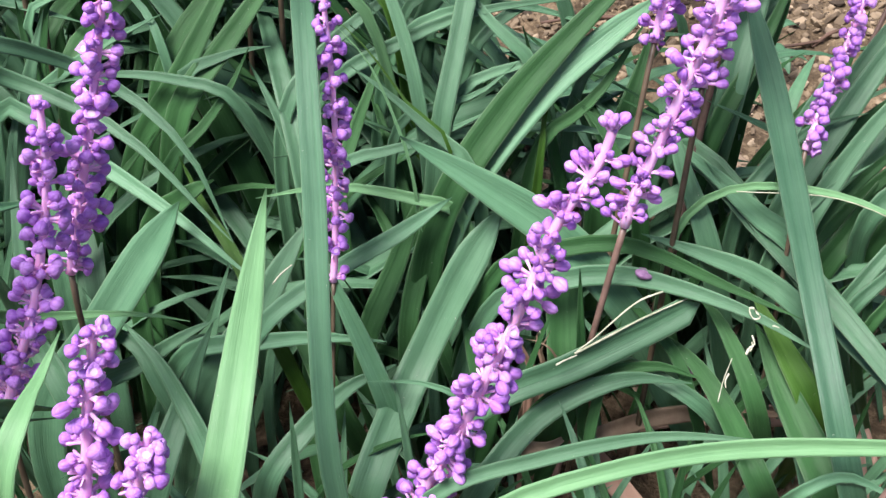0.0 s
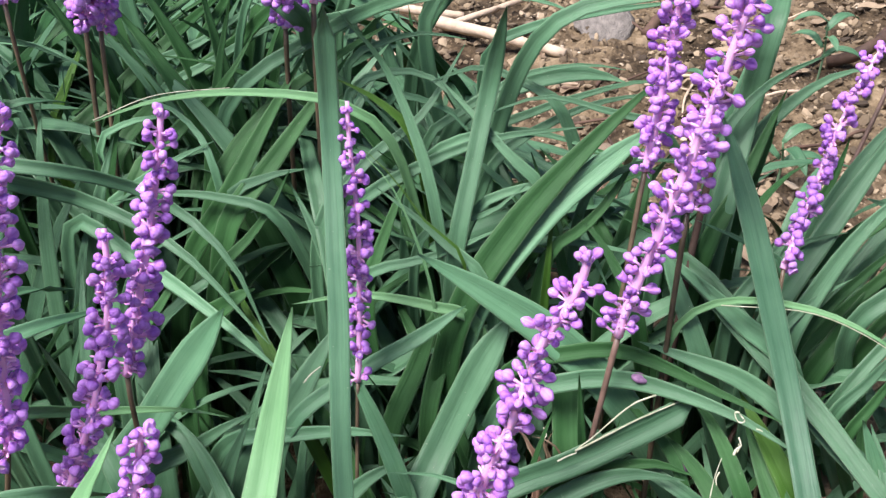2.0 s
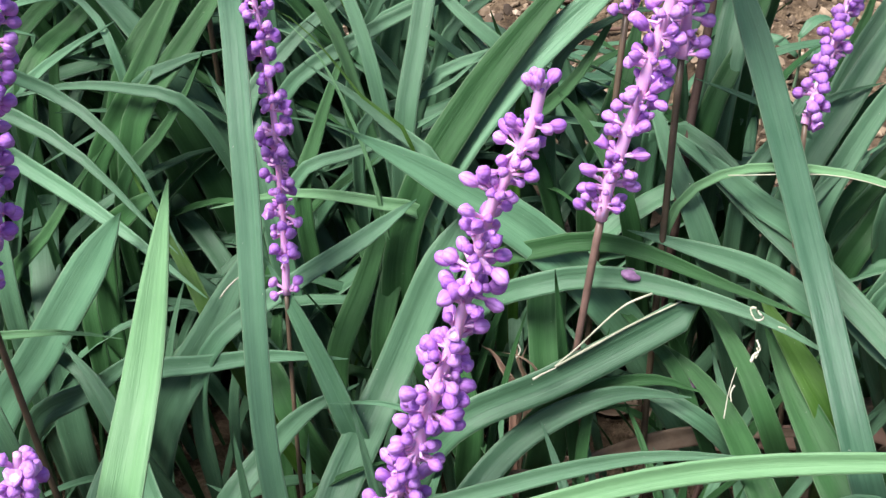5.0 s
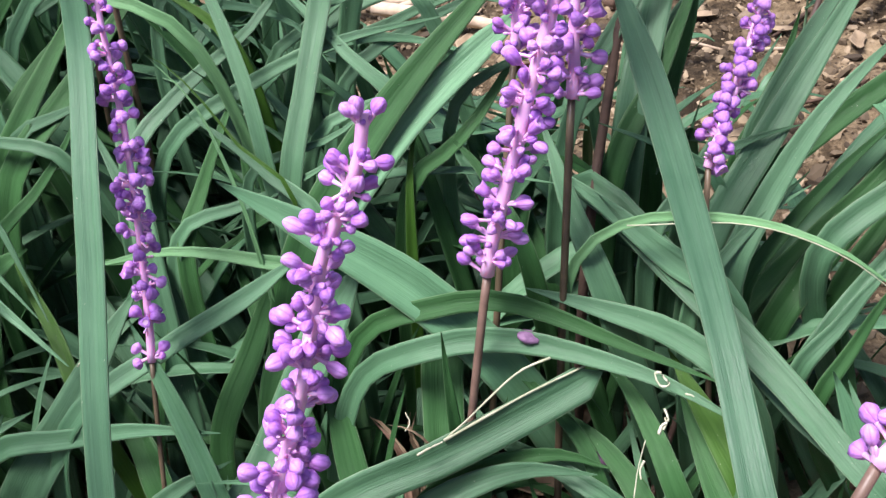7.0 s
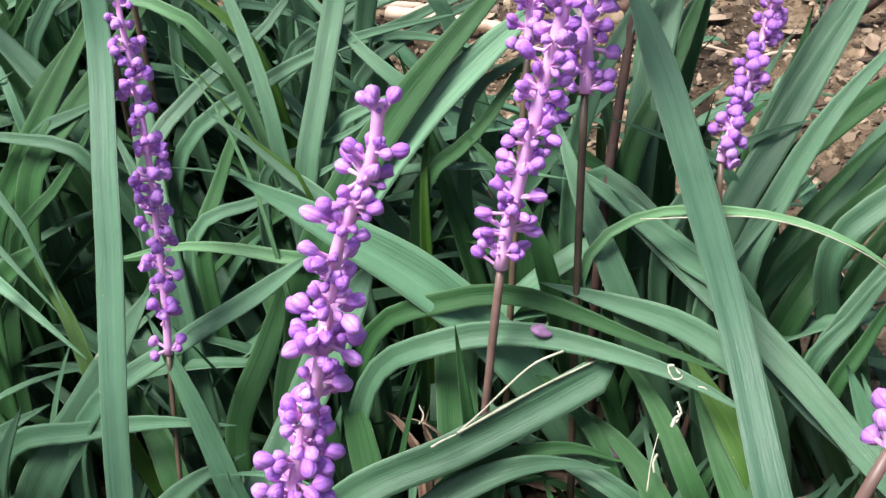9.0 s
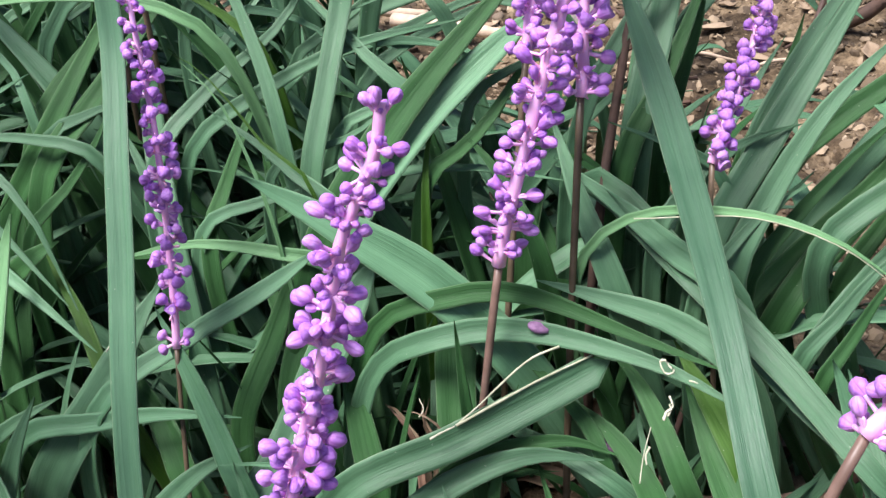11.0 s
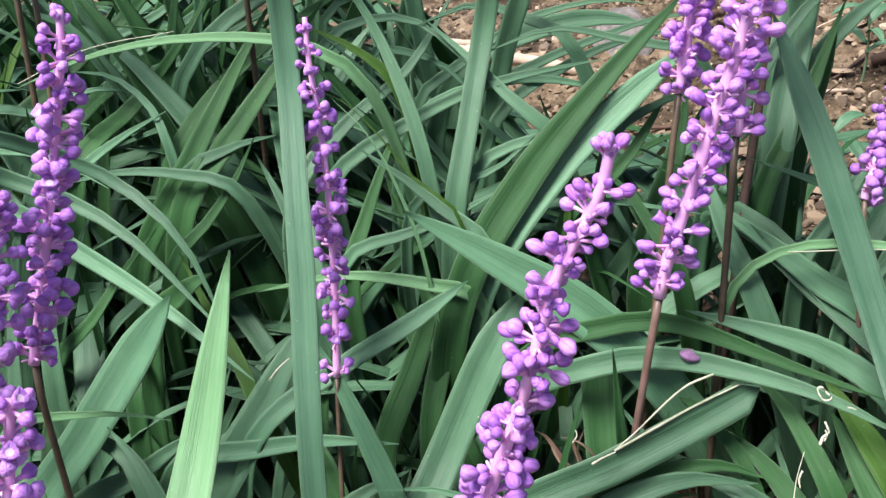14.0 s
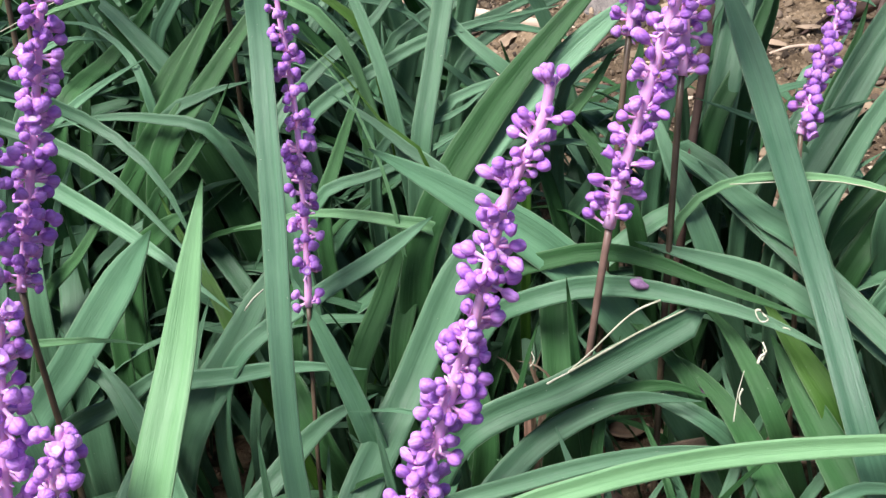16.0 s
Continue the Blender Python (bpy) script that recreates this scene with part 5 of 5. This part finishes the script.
def flower_spike(label, *points, foot, girth, bud, seed=1, stalk=STALK, pitch=0.27, crowd=0):
    """A spike: brown stalk from the soil, pink axis from points[0] to its top, and whorls of buds on pink stalklets."""
    rnd = random.Random(seed)
    base = empty("flower_spike", foot)
    tagged(base, label, "flower", "lilyturf flower spikes")
    off = Vector(foot)
    axis = [Vector(q) - off for q in points]
    bend = axis[0] * 0.5
    bend.z *= 1.1
    v, f = tube([Vector((0, 0, -0.004)), bend, axis[0], axis[0] + (axis[1] - axis[0]) * 0.04], girth * 0.066, girth * 0.06, 16, 8, 0.04, seed)
    part("stalk", mesh_from("stalk", v, f, [stalk]), base, "brown-purple bare stalk")
    v, f = tube(axis, girth * 0.098, girth * 0.062, 40, 8, 0.07, seed)
    rachis = part("rachis", mesh_from("rachis", v, f, [RACHIS]), base, "pink flower axis")
    path = spline(axis, 200)
    turn = rnd.uniform(0, 6.28)
    long = sum((path[i + 1] - path[i]).length for i in range(200))
    gap = girth * pitch
    nodes = max(5, int(long / gap))
    for node in range(nodes):
        at = min(0.985, (node + 0.25 + rnd.uniform(-0.15, 0.15)) / nodes)
        shrink = 1.0 - 0.30 * max(0.0, (at - 0.72) / 0.28)
        bunches = 2 if node == 0 else 3
        if pitch >= 0.4 and 0.06 < at < 0.2 and node % 2:
            continue
        turn += 1.05 + rnd.uniform(-0.3, 0.3)
        for bunch in range(bunches):
            i = int(min(0.998, max(0.0, at + rnd.uniform(-0.30, 0.30) / nodes)) * 199)
            p = path[i]
            tan = (path[min(i + 3, 200)] - path[max(i - 3, 0)]).normalized()
            a = tan.orthogonal().normalized()
            side = turn + bunch * 6.283 / bunches + rnd.uniform(-0.25, 0.25)
            out = a * math.cos(side) + tan.cross(a) * math.sin(side)
            way = (out + tan * rnd.uniform(0.15, 0.6)).normalized()
            many = rnd.choice((2, 2, 3, 3)) + crowd if at < 0.88 else rnd.choice((2, 3, 3)) + crowd
            bare = rnd.choice((1, 2, 3)) if at < 0.6 else rnd.choice((0, 1)) if at < 0.85 else 0
            for k in range(many + bare):
                jig = Vector((rnd.gauss(0, 1), rnd.gauss(0, 1), rnd.gauss(0, 1))) * (0.34 if k < many else 0.5)
                go = (way + jig).normalized()
                if go.dot(out) < 0.15:
                    go = (go + out * 0.6).normalized()
                if at > 0.96:
                    go = (go + tan * 1.4).normalized()
                size = bud * shrink * rnd.choice((0.58, 0.72, 0.8, 0.87, 0.94, 1.0))
                grow = girth / (bud * 3.1) * rnd.uniform(0.78, 1.12)
                kind = 5 if k >= many else rnd.choices(range(5), (5, 3.5, 4, 2, 0.6))[0]
                m = Matrix.Translation(p) @ go.to_track_quat('Z', 'Y').to_matrix().to_4x4() @ pose(0, 0, 0, 0, 0, rnd.uniform(0, 360))
                m = m @ Matrix.Diagonal((size, size, size * (grow if kind != 5 else 1.0), 1))
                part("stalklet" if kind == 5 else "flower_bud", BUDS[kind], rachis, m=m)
    return base


flower_spike("slender purple lilyturf spike beside a tall leaf", (-0.0470, 0.3664, 0.1129), (-0.0454, 0.3715, 0.1272), (-0.0439, 0.3790, 0.1480), (-0.0428, 0.3881, 0.1732), (-0.0433, 0.3945, 0.1912), (-0.0441, 0.4003, 0.2072), (-0.0439, 0.4043, 0.2184),
             foot=(-0.0535, 0.3243, -0.0040), girth=0.0132, bud=0.0041, seed=3, pitch=0.4)
flower_spike("thick leaning purple lilyturf spike of plump buds", (-0.0248, 0.3042, 0.0446), (-0.0114, 0.3086, 0.0754), (-0.0002, 0.3119, 0.0994), (0.0086, 0.3153, 0.1233), (0.0134, 0.3169, 0.1353), (0.0183, 0.3188, 0.1484), (0.0249, 0.3218, 0.1699), (0.0282, 0.3230, 0.1785), (0.0335, 0.3243, 0.1881), (0.0390, 0.3258, 0.1986), (0.0410, 0.3270, 0.2074),
             foot=(-0.0432, 0.2974, -0.0040), girth=0.0215, bud=0.0046, seed=4, pitch=0.27, crowd=1)
flower_spike("upright purple lilyturf spike of round buds", (0.0550, 0.3736, 0.1329), (0.0575, 0.3758, 0.1434), (0.0614, 0.3784, 0.1552), (0.0660, 0.3811, 0.1681), (0.0695, 0.3835, 0.1791), (0.0804, 0.3903, 0.2107), (0.0876, 0.3957, 0.2359), (0.0953, 0.4016, 0.2634), (0.1006, 0.4062, 0.2846), (0.1061, 0.4105, 0.3048),
             foot=(0.0311, 0.3441, -0.0040), girth=0.0205, bud=0.0041, seed=5, stalk=STALK_PINK, pitch=0.25)
flower_spike("upright purple lilyturf spike of round buds", (0.0807, 0.4030, 0.1700), (0.0820, 0.4059, 0.1796), (0.0825, 0.4085, 0.1882), (0.0839, 0.4118, 0.1994), (0.0860, 0.4147, 0.2089),
             foot=(0.0644, 0.3508, -0.0040), girth=0.0186, bud=0.0046, seed=6)
flower_spike("upright purple lilyturf spike of round buds", (0.0653, 0.4168, 0.1793), (0.0706, 0.4253, 0.2078), (0.0749, 0.4333, 0.2344), (0.0792, 0.4394, 0.2548), (0.0848, 0.4446, 0.2720), (0.0880, 0.4482, 0.2839),
             foot=(0.0407, 0.3618, -0.0040), girth=0.0174, bud=0.0041, seed=7, pitch=0.25, crowd=1)
flower_spike("upright purple lilyturf spike of round buds", (0.1158, 0.3907, 0.1522), (0.1245, 0.4055, 0.1670), (0.1333, 0.4215, 0.1830), (0.1436, 0.4376, 0.1991), (0.1548, 0.4511, 0.2126),
             foot=(0.1158, 0.3607, -0.0040), girth=0.014, bud=0.0041, seed=8, pitch=0.32)
flower_spike("upright purple lilyturf spike of round buds", (0.1746, 0.4747, 0.2088), (0.1855, 0.4845, 0.2299), (0.1945, 0.4990, 0.2445), (0.2140, 0.5096, 0.2793),
             foot=(0.0855, 0.3655, -0.0040), girth=0.0162, bud=0.0045, seed=9, stalk=STALK_PINK)
flower_spike("leaning purple lilyturf spike on a pink stalk", (0.1314, 0.2861, 0.1504), (0.1395, 0.2887, 0.1591), (0.1487, 0.2925, 0.1717), (0.1577, 0.2968, 0.1861), (0.1664, 0.3012, 0.2005), (0.1782, 0.3067, 0.2190),
             foot=(0.0680, 0.2398, -0.0040), girth=0.0197, bud=0.0047, seed=10, stalk=STALK_PINK)
flower_spike("leaning purple lilyturf spike on a pink stalk", (0.1447, 0.2752, 0.1306), (0.1547, 0.2812, 0.1507), (0.1635, 0.2861, 0.1670), (0.1720, 0.2907, 0.1824), (0.1817, 0.2965, 0.2016),
             foot=(0.1048, 0.2348, -0.0040), girth=0.0197, bud=0.0047, seed=11, stalk=STALK_PINK)
flower_spike("upright purple lilyturf spike of round buds", (-0.1452, 0.2931, 0.1531), (-0.1401, 0.2968, 0.1739), (-0.1360, 0.3008, 0.1964), (-0.1304, 0.3047, 0.2175), (-0.1253, 0.3083, 0.2376), (-0.1210, 0.3108, 0.2519), (-0.1149, 0.3139, 0.2690),
             foot=(-0.1844, 0.2648, -0.0040), girth=0.0162, bud=0.0045, seed=12)
flower_spike("tall purple lilyturf spike with a tapering tip", (-0.1185, 0.3289, 0.1523), (-0.1136, 0.3351, 0.1678), (-0.1099, 0.3403, 0.1808), (-0.1065, 0.3448, 0.1920), (-0.1027, 0.3503, 0.2058), (-0.0991, 0.3557, 0.2192), (-0.0966, 0.3599, 0.2298), (-0.0952, 0.3637, 0.2392),
             foot=(-0.1185, 0.2989, -0.0040), girth=0.0168, bud=0.0045, seed=13)
flower_spike("upright purple lilyturf spike of round buds", (-0.1365, 0.2986, 0.1245), (-0.1289, 0.3058, 0.1414), (-0.1229, 0.3116, 0.1550), (-0.1181, 0.3181, 0.1699), (-0.1142, 0.3243, 0.1845), (-0.1123, 0.3304, 0.1986), (-0.1118, 0.3359, 0.2115),
             foot=(-0.1365, 0.2686, -0.0040), girth=0.0162, bud=0.0045, seed=14)
flower_spike("upright purple lilyturf spike of round buds", (-0.0993, 0.2591, 0.1257), (-0.0962, 0.2629, 0.1384), (-0.0912, 0.2701, 0.1623), (-0.0883, 0.2734, 0.1734), (-0.0856, 0.2766, 0.1841),
             foot=(-0.1369, 0.2202, -0.0040), girth=0.018, bud=0.0049, seed=15)
flower_spike("upright purple lilyturf spike of round buds", (-0.0859, 0.2551, 0.1271), (-0.0815, 0.2589, 0.1397), (-0.0780, 0.2620, 0.1501), (-0.0751, 0.2646, 0.1588),
             foot=(-0.1621, 0.2158, -0.0040), girth=0.0168, bud=0.0049, seed=16)
flower_spike("upright purple lilyturf spike of round buds", (-0.1410, 0.2142, 0.0932), (-0.1370, 0.2214, 0.1125), (-0.1343, 0.2290, 0.1280), (-0.1285, 0.2468, 0.1504),
             foot=(-0.1496, 0.1951, -0.0040), girth=0.0168, bud=0.0049, seed=17)
flower_spike("upright purple lilyturf spike of round buds", (-0.0836, 0.4748, 0.2161), (-0.0719, 0.4539, 0.2487), (-0.0691, 0.4668, 0.2634), (-0.0709, 0.4888, 0.2859),
             foot=(-0.1028, 0.4577, -0.0040), girth=0.0186, bud=0.0045, seed=18)
flower_spike("upright purple lilyturf spike of round buds", (-0.0674, 0.4658, 0.2297), (-0.0629, 0.4771, 0.2460), (-0.0602, 0.4931, 0.2578), (-0.0582, 0.5061, 0.2834),
             foot=(-0.0901, 0.4670, -0.0040), girth=0.0186, bud=0.0045, seed=19)
flower_spike("upright purple lilyturf spike of round buds", (-0.1702, 0.4701, 0.2215), (-0.1484, 0.4442, 0.2578), (-0.1454, 0.4528, 0.2710), (-0.1534, 0.4784, 0.2891),
             foot=(-0.1911, 0.4362, -0.0040), girth=0.0197, bud=0.0045, seed=20)
flower_spike("upright purple lilyturf spike of round buds", (-0.1663, 0.4746, 0.2173), (-0.1459, 0.4521, 0.2538), (-0.1453, 0.4750, 0.2672), (-0.1464, 0.4852, 0.2899),
             foot=(-0.1816, 0.4287, -0.0040), girth=0.0186, bud=0.0045, seed=21)
flower_spike("upright purple lilyturf spike of round buds", (-0.1964, 0.4592, 0.2364), (-0.1964, 0.4674, 0.2494), (-0.1947, 0.4708, 0.2631), (-0.2078, 0.4975, 0.2802),
             foot=(-0.2173, 0.4584, -0.0040), girth=0.0162, bud=0.0043, seed=22)


# ---- a bare dark stalk leaning out of the planting ----
v, f = tube([(0.157, 0.391, -0.003), (0.1862, 0.3891, 0.0921), (0.2006, 0.4011, 0.1153), (0.2337, 0.4216, 0.1625), (0.2520, 0.4280, 0.1900)], 0.0019, 0.0015, 30, 8, 0.05, 3)
tagged(new("bare_stalk", mesh_from("bare_stalk", v, f, [TWIG])), "bare dark brown leaning flower stalk", "stalk")


# one more stalk, its flowers long gone
v, f = tube([(0.073, 0.412, -0.003), (0.0809, 0.4021, 0.1062), (0.0869, 0.4199, 0.1372), (0.0960, 0.4450, 0.1731), (0.1007, 0.4660, 0.1960)], 0.0019, 0.0014, 30, 8, 0.05, 4)
tagged(new("bare_stalk", mesh_from("bare_stalk", v, f, [TWIG])), "bare olive-brown upright flower stalk", "stalk")

# ---- soil litter ----
def lump(rnd, size, flat=0.7, detail=1):
    """An uneven pebble."""
    bm = bmesh.new()
    bmesh.ops.create_icosphere(bm, subdivisions=detail, radius=1.0)
    seed = Vector((rnd.uniform(0, 50), rnd.uniform(0, 50), rnd.uniform(0, 50)))
    for w in bm.verts:
        k = 1 + 0.45 * noise.noise(w.co * 1.3 + seed)
        w.co = Vector((w.co.x * rnd.uniform(0.95, 1.05), w.co.y, w.co.z * flat)) * (k * size)
    verts = [tuple(w.co) for w in bm.verts]
    faces = [tuple(w.index for w in fc.verts) for fc in bm.faces]
    bm.free()
    return verts, faces


def dropped_bud(x, y, z):
    """A shrivelled bud, fallen from its spike."""
    holder = new("fallen_bud", mesh_from("fallen_bud", *lump(random.Random(3), 1.0, 0.75, 2), [WITHERED]))
    holder.matrix_basis = pose(x, y, z, 10, 20, 15) @ Matrix.Diagonal((0.0038, 0.0024, 0.0022, 1))
    tagged(holder, "withered mauve flower bud lying on a green leaf", "flower bud")


dropped_bud(0.0642, 0.3755, 0.1085)
dropped_bud(0.0831, 0.3627, 0.0714)
dropped_bud(0.0808, 0.3588, 0.0635)


def scatter_crumbs():
    """Crumbs and small stones over the soil, too many to count."""
    rnd = random.Random(21)
    shapes = [lump(rnd, 1.0, 0.6) for _ in range(12)]
    verts, faces = [], []
    for _ in range(16000):
        x, y = (rnd.uniform(-0.3, 0.75), rnd.uniform(0.3, 1.4)) if rnd.random() < 0.2 else (rnd.uniform(-0.15, 0.55), rnd.uniform(0.45, 1.1))
        size = 0.0010 + 0.0042 * rnd.random() ** 3.5 + (0.004 * rnd.random() if rnd.random() < 0.01 else 0)
        vs, fs = rnd.choice(shapes)
        m = pose(x, y, ground_height(x, y) + size * 0.2, rnd.uniform(-60, 60), rnd.uniform(-60, 60), rnd.uniform(0, 360)) @ Matrix.Diagonal((size * rnd.uniform(0.8, 1.5), size, size * 0.8, 1))
        k = len(verts)
        verts += [m @ Vector(q) for q in vs]
        faces += [tuple(k + a for a in fc) for fc in fs]
    ob = new("soil_crumbs", mesh_from("soil_crumbs", verts, faces, [CRUMB], smooth=False))
    tagged(ob, "loose tan soil crumbs and grit", "soil", kind="stuff")


scatter_crumbs()


def stones():
    rnd = random.Random(8)
    shapes = [mesh_from("stone", *lump(rnd, 1.0, 0.6, 2), [STONE]) for _ in range(6)]
    for _ in range(20):
        x, y = rnd.uniform(0.0, 0.5), rnd.uniform(0.5, 1.02)
        size = rnd.uniform(0.003, 0.008)
        ob = new("stone", rnd.choice(shapes))
        ob.matrix_basis = pose(x, y, ground_height(x, y) + size * 0.2, 0, 0, rnd.uniform(0, 360)) @ Matrix.Diagonal((size * 1.3, size, size, 1))
        tagged(ob, "small tan stone half sunk in soil", "stone", "loose stones")
    ob = new("stone", shapes[2])
    ob.matrix_basis = pose(0.308, 0.627, 0.004, 0, 0, 20) @ Matrix.Diagonal((0.0072, 0.006, 0.006, 1))
    tagged(ob, "rounded whitish pebble on bare soil", "stone", "loose stones")
    big = new("stone", mesh_from("stone", *lump(rnd, 1.0, 0.55, 3), [GREY_STONE]))
    big.matrix_basis = pose(0.074, 0.930, 0.010, 20, 0, 10) @ Matrix.Diagonal((0.027, 0.034, 0.013, 1))
    tagged(big, "smooth grey stone on bare soil", "stone")


stones()


def stick(label, mat, r, *points):
    v, f = tube(points, r, r * 0.75, 16, 7, 0.12, int(abs(points[0][0]) * 9999))
    tagged(new("stick", mesh_from("stick", v, f, [mat])), label, "stick", "dry sticks")


stick("pale straw-coloured dry stick on soil", WOOD, 0.0062, (-0.083, 0.932, 0.012), (-0.025, 0.890, 0.016), (0.039, 0.865, 0.008))
stick("pale straw-coloured dry stick on soil", WOOD, 0.005, (-0.130, 0.972, 0.010), (-0.097, 0.950, 0.014), (-0.056, 0.949, 0.008))
stick("thin greyish dry stick on soil", WOOD, 0.0035, (-0.072, 0.919, 0.012), (-0.032, 0.945, 0.014), (0.014, 0.995, 0.008))
stick("whitish split stick on soil", WOOD, 0.0055, (0.318, 0.678, 0.008), (0.335, 0.672, 0.012), (0.379, 0.671, 0.008))
stick("crooked dark stick lying on soil", TWIG, 0.0055, (0.258, 0.854, 0.000), (0.283, 0.844, 0.016), (0.311, 0.879, 0.020), (0.341, 0.952, 0.016))
stick("crooked dark stick lying on soil", TWIG, 0.005, (0.111, 0.907, 0.004), (0.130, 0.935, 0.014), (0.162, 0.968, 0.010))
stick("thin dark twig on soil", TWIG, 0.0025, (0.353, 0.780, 0.006), (0.369, 0.788, 0.010), (0.400, 0.789, 0.006))
for k in range(44):
    rnd = random.Random(70 + k)
    x, y, a, n = rnd.uniform(0.0, 0.5), rnd.uniform(0.52, 1.02), rnd.uniform(0, 6.28), rnd.uniform(0.006, 0.028)
    dx, dy = n * math.cos(a), n * math.sin(a)
    stick("thin dry broken twig on soil", (TWIG, WOOD, TWIG)[k % 3], rnd.uniform(0.0008, 0.0018), (x - dx, y - dy, ground_height(x - dx, y - dy) + 0.002), (x + dy * 0.1, y, ground_height(x, y) + 0.004), (x + dx, y + dy, ground_height(x + dx, y + dy) + 0.002))


def dry_leaf(x, y, size, turn):
    """A curled brown leaf on the soil."""
    v, f, uv = blade([(-size, 0, 0.002), (-size * 0.4, 0.002, size * 0.25), (size * 0.4, 0, size * 0.2), (size, 0.002, 0.004)], size * 0.8, n=12, face=(0, 0, 1), fold=0.5, thick=0.0006, seed=int(x * 9999))
    ob = new("dry_leaf", mesh_from("dry_leaf", v, f, [DRY], uv))
    ob.matrix_basis = pose(x, y, ground_height(x, y) + 0.002, 0, 0, turn)
    tagged(ob, "curled dry brown leaf lying on soil", "dead leaf", "dry leaves")


for k in range(30):
    rnd = random.Random(370 + k)
    dry_leaf(rnd.uniform(-0.08, 0.16), rnd.uniform(0.40, 0.54), rnd.uniform(0.008, 0.02), rnd.uniform(0, 360))
for k in range(70):
    rnd = random.Random(170 + k)
    dry_leaf(rnd.uniform(-0.05, 0.6) if k % 3 else rnd.uniform(-0.2, 0.3), rnd.uniform(0.40, 1.02), rnd.uniform(0.006, 0.014), rnd.uniform(0, 360))


def seedling(label, x, y, high, leaves, mat, size, seed):
    """A small weed: thin stem and a few pointed leaves."""
    rnd = random.Random(seed)
    base = empty("seedling", (x, y, ground_height(x, y)))
    tagged(base, label, "weed", "seedlings")
    v, f = tube([(0, 0, -0.003), (0.002, 0.001, high * 0.5), (0, 0, high)], 0.0011, 0.0007, 8, 6)
    part("stem", mesh_from("stem", v, f, [mat]), base)
    for k in range(leaves):
        z = high * (0.45 + 0.55 * k / max(1, leaves - 1))
        a = k * 2.4 + rnd.uniform(-0.4, 0.4)
        c, s = math.cos(a), math.sin(a)
        n = size * rnd.uniform(0.8, 1.2)
        pts = [(0, 0, z), (c * n * 0.35, s * n * 0.35, z + n * 0.25), (c * n * 0.75, s * n * 0.75, z + n * 0.2), (c * n, s * n, z + n * 0.02)]
        v, f, uv = blade(pts, n * 0.26, n=10, face=(0, -0.1, 1), thick=0.0004, seed=seed + k)
        part("leaf", mesh_from("leaf", v, f, [mat], uv), base)


seedling("thin green seedling with narrow leaves on soil", 0.245, 0.835, 0.055, 5, LEAF, 0.03, 3)
seedling("thin green seedling with narrow leaves on soil", 0.186, 0.683, 0.035, 4, LEAF, 0.03, 5)
seedling("thin green seedling with narrow leaves on soil", 0.149, 0.787, 0.03, 4, LEAF, 0.026, 6)
seedling("thin green seedling with narrow leaves on soil", 0.273, 0.691, 0.03, 4, LEAF_SHADED, 0.026, 7)
seedling("low bright green broad-leaved weed on soil", 0.401, 0.870, 0.03, 6, LEAF_LIME, 0.055, 9)
